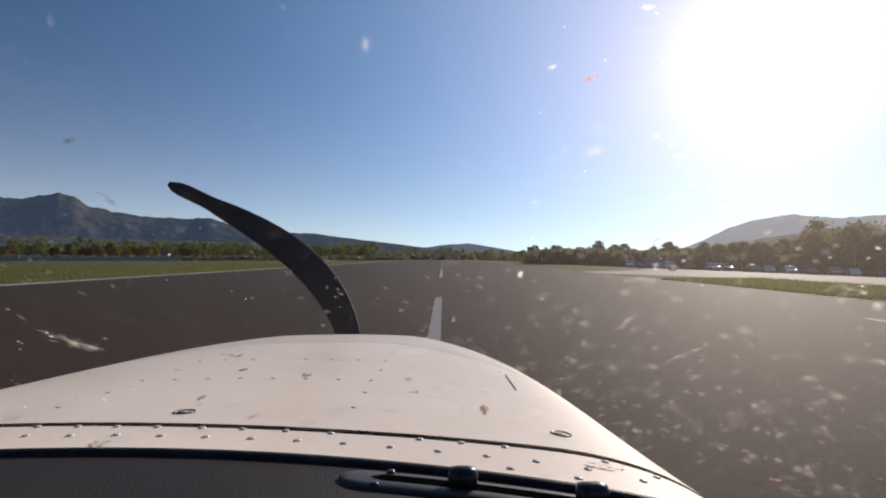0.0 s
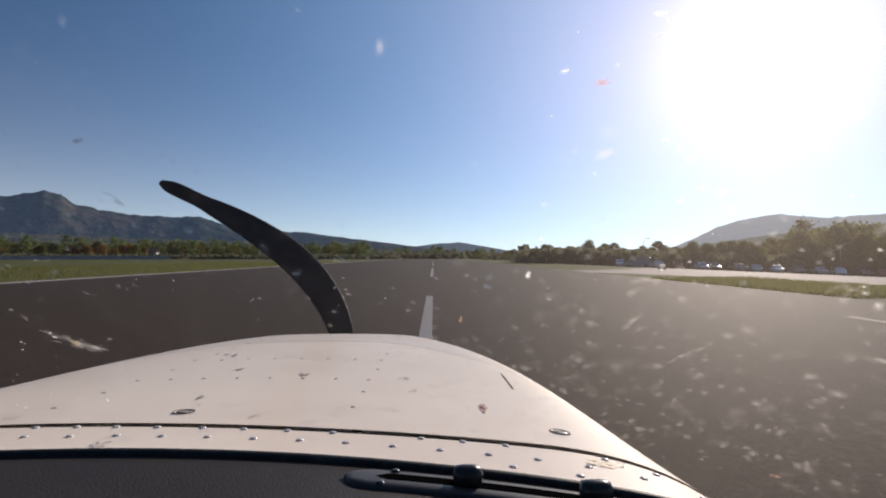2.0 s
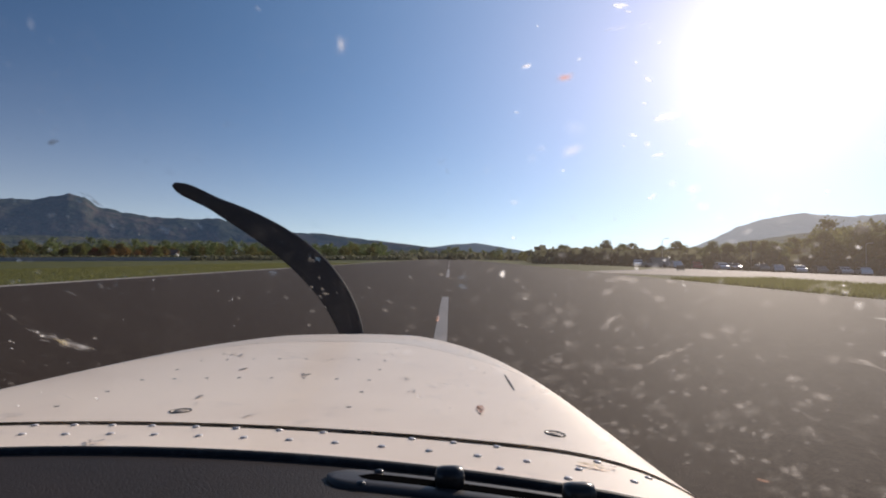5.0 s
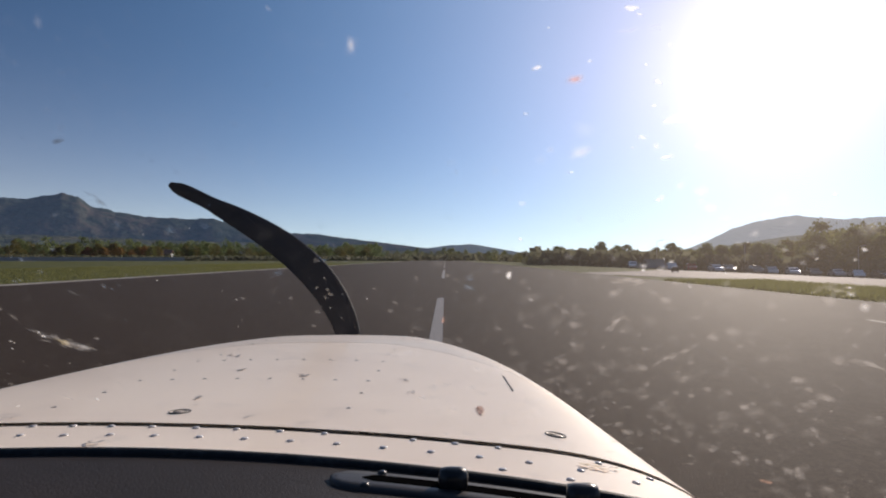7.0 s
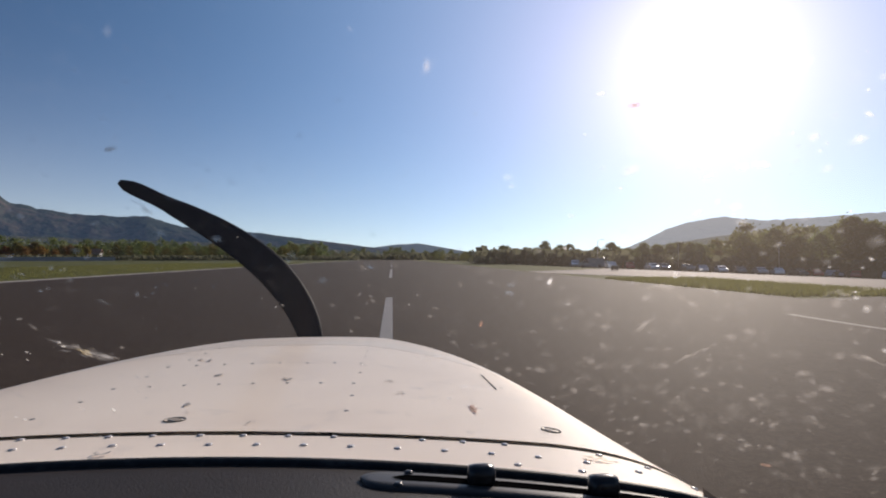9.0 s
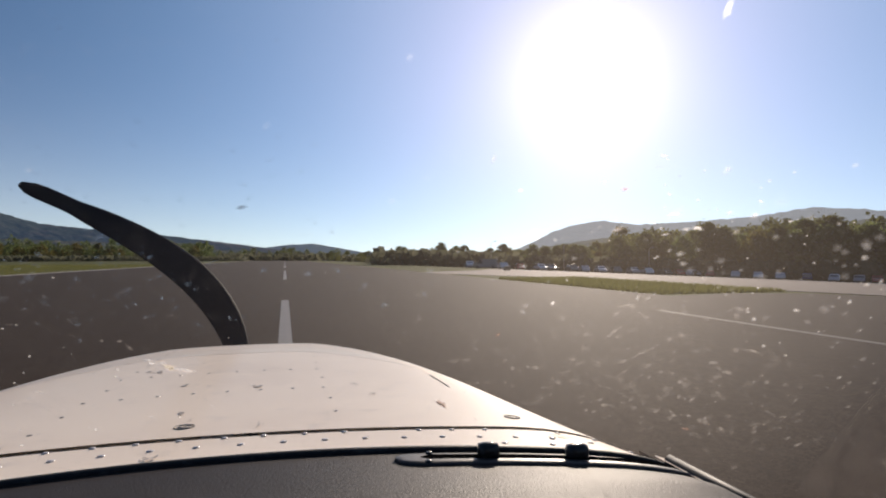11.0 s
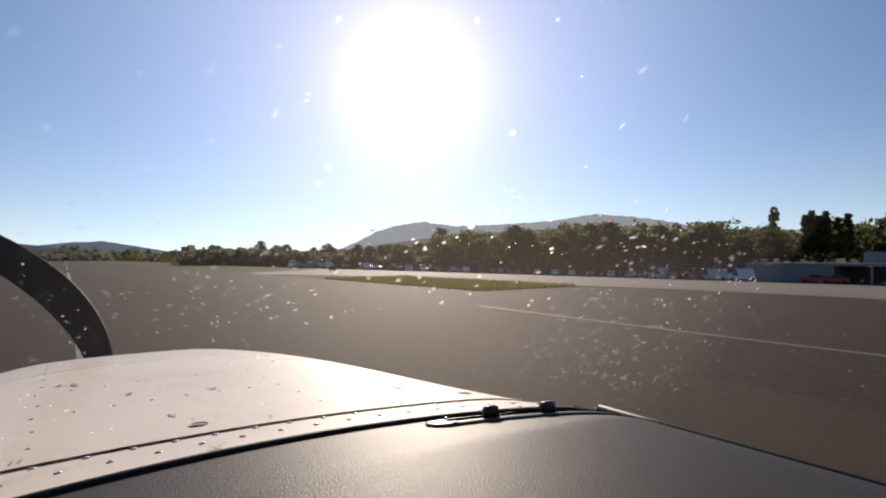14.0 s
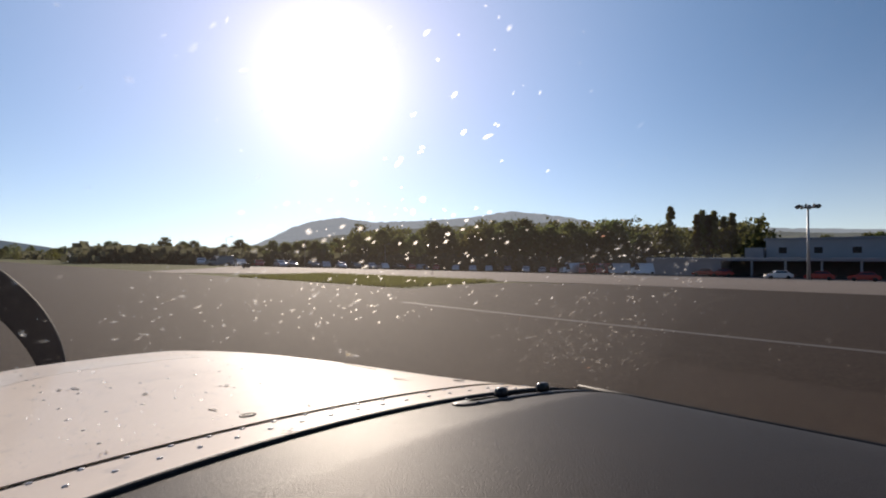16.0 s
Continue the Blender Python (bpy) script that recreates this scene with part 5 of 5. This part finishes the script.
def canopy_wing(x, y0, y1, depth, h):
    """A long low wing: closed store at one end, then open bays under a flat roof on posts."""
    b = thing("terminal_wing", "long low terminal wing, pale flat roof over dark bays", "building", "airfield buildings", (x, 0, ground_z(x)))
    bm = bmesh.new()
    box(bm, -0.4, depth, y1, y0, h - 0.55, h, 0.03)
    part("roof", bm, M["cladding"], b, smooth=False)
    bm = bmesh.new()
    box(bm, depth - 0.3, depth - 0.004, y1, y0, -0.2, h - 0.553)
    part("wall", bm, M["roof"], b, smooth=False)
    bm = bmesh.new()
    box(bm, 0.0, depth - 0.304, y0 - 15, y0, -0.2, h - 0.553)
    part("store", bm, M["cladding"], b, "grey closed store at the end of the wing", smooth=False)
    k = y0 - 20.5
    while k > y1:
        bm = bmesh.new()
        box(bm, -0.2, 0.1, k - 0.15, k + 0.15, -0.2, h - 0.553, 0.02)
        part("post", bm, M["wall"], b, smooth=False)
        k -= 5.5
    return b


canopy_wing(111.5, 51, -24, 7.2, 3.6)
building("village_house", "tiny pale house on the valley side", -268, 402, 30, 14, 10, 5, "wall", "tile", 2, 5, 3)
building("village_house", "tiny pale house on the valley side", -216, 405, 12, 9, 8, 5, "wall", "tile", 2, 5, 3)


def mast(x, y, h):
    m = thing("light_mast", "tall grey apron floodlight mast with a ring of lamps", "light mast", at=(x, y, ground_z(x)))
    bm = bmesh.new()
    tube(bm, [(0, 0, -0.1), (0, 0, h * 0.5), (0, 0, h)], [0.28, 0.2, 0.12], 12)
    part("pole", bm, M["galv"], m)
    bm = bmesh.new()
    lathe(bm, [(1.1, h - 0.5), (1.15, h - 0.45), (1.15, h - 0.38), (1.1, h - 0.33)], sides=20)
    part("ring", bm, M["galv"], m)
    for k in range(8):
        a = 2 * math.pi * k / 8
        bm = bmesh.new()
        box(bm, -0.28, 0.28, -0.12, 0.12, -0.25, 0.25, 0.04)
        o = part("floodlight", bm, M["plastic"], m, smooth=False)
        o.location = (1.45 * math.cos(a), 1.45 * math.sin(a), h - 0.25)
        o.rotation_euler = (0, radians(35), a)
    return m


mast(98.2, 18.9, 11.8)


def equipment_box(x, y):
    """A low dark cabinet on two feet, standing between the taxiway and the grass."""
    b = thing("equipment_box", "small dark airfield cabinet standing on two feet", "cabinet", at=(x, y, ground_z(x) + 0.024))
    bm = bmesh.new()
    box(bm, -0.42, 0.42, -0.18, 0.18, 0.1, 0.56, 0.03)
    part("body", bm, M["plastic"], b)
    bm = bmesh.new()
    box(bm, -0.46, 0.46, -0.21, 0.21, 0.562, 0.6, 0.012)
    part("lid", bm, M["cladding"], b, "grey metal lid")
    for k in (-0.3, 0.3):
        bm = bmesh.new()
        box(bm, k - 0.05, k + 0.05, -0.13, 0.13, 0.0, 0.098)
        part("foot", bm, M["galv"], b)
    return b


equipment_box(26.5, 61.0)


def pole(x, y, h):
    p = thing("lamp_post", "thin grey lamp post beside the parked cars", "lamp post", "lamp posts by the car park", (x, y, ground_z(x)))
    bm = bmesh.new()
    tube(bm, [(0, 0, -0.1), (0, 0, h * 0.6), (0, 0, h - 0.3), (0.3, 0, h), (0.9, 0, h + 0.1)], [0.08, 0.06, 0.05, 0.045, 0.04], 8)
    part("post", bm, M["galv"], p)
    bm = bmesh.new()
    box(bm, 0.8, 1.4, -0.1, 0.1, h + 0.04, h + 0.16, 0.02)
    part("lamp_head", bm, M["galv"], p)
    return p


for x, y in ((44, 110), (60, 106), (78, 100)):
    pole(x, y, 6.0)
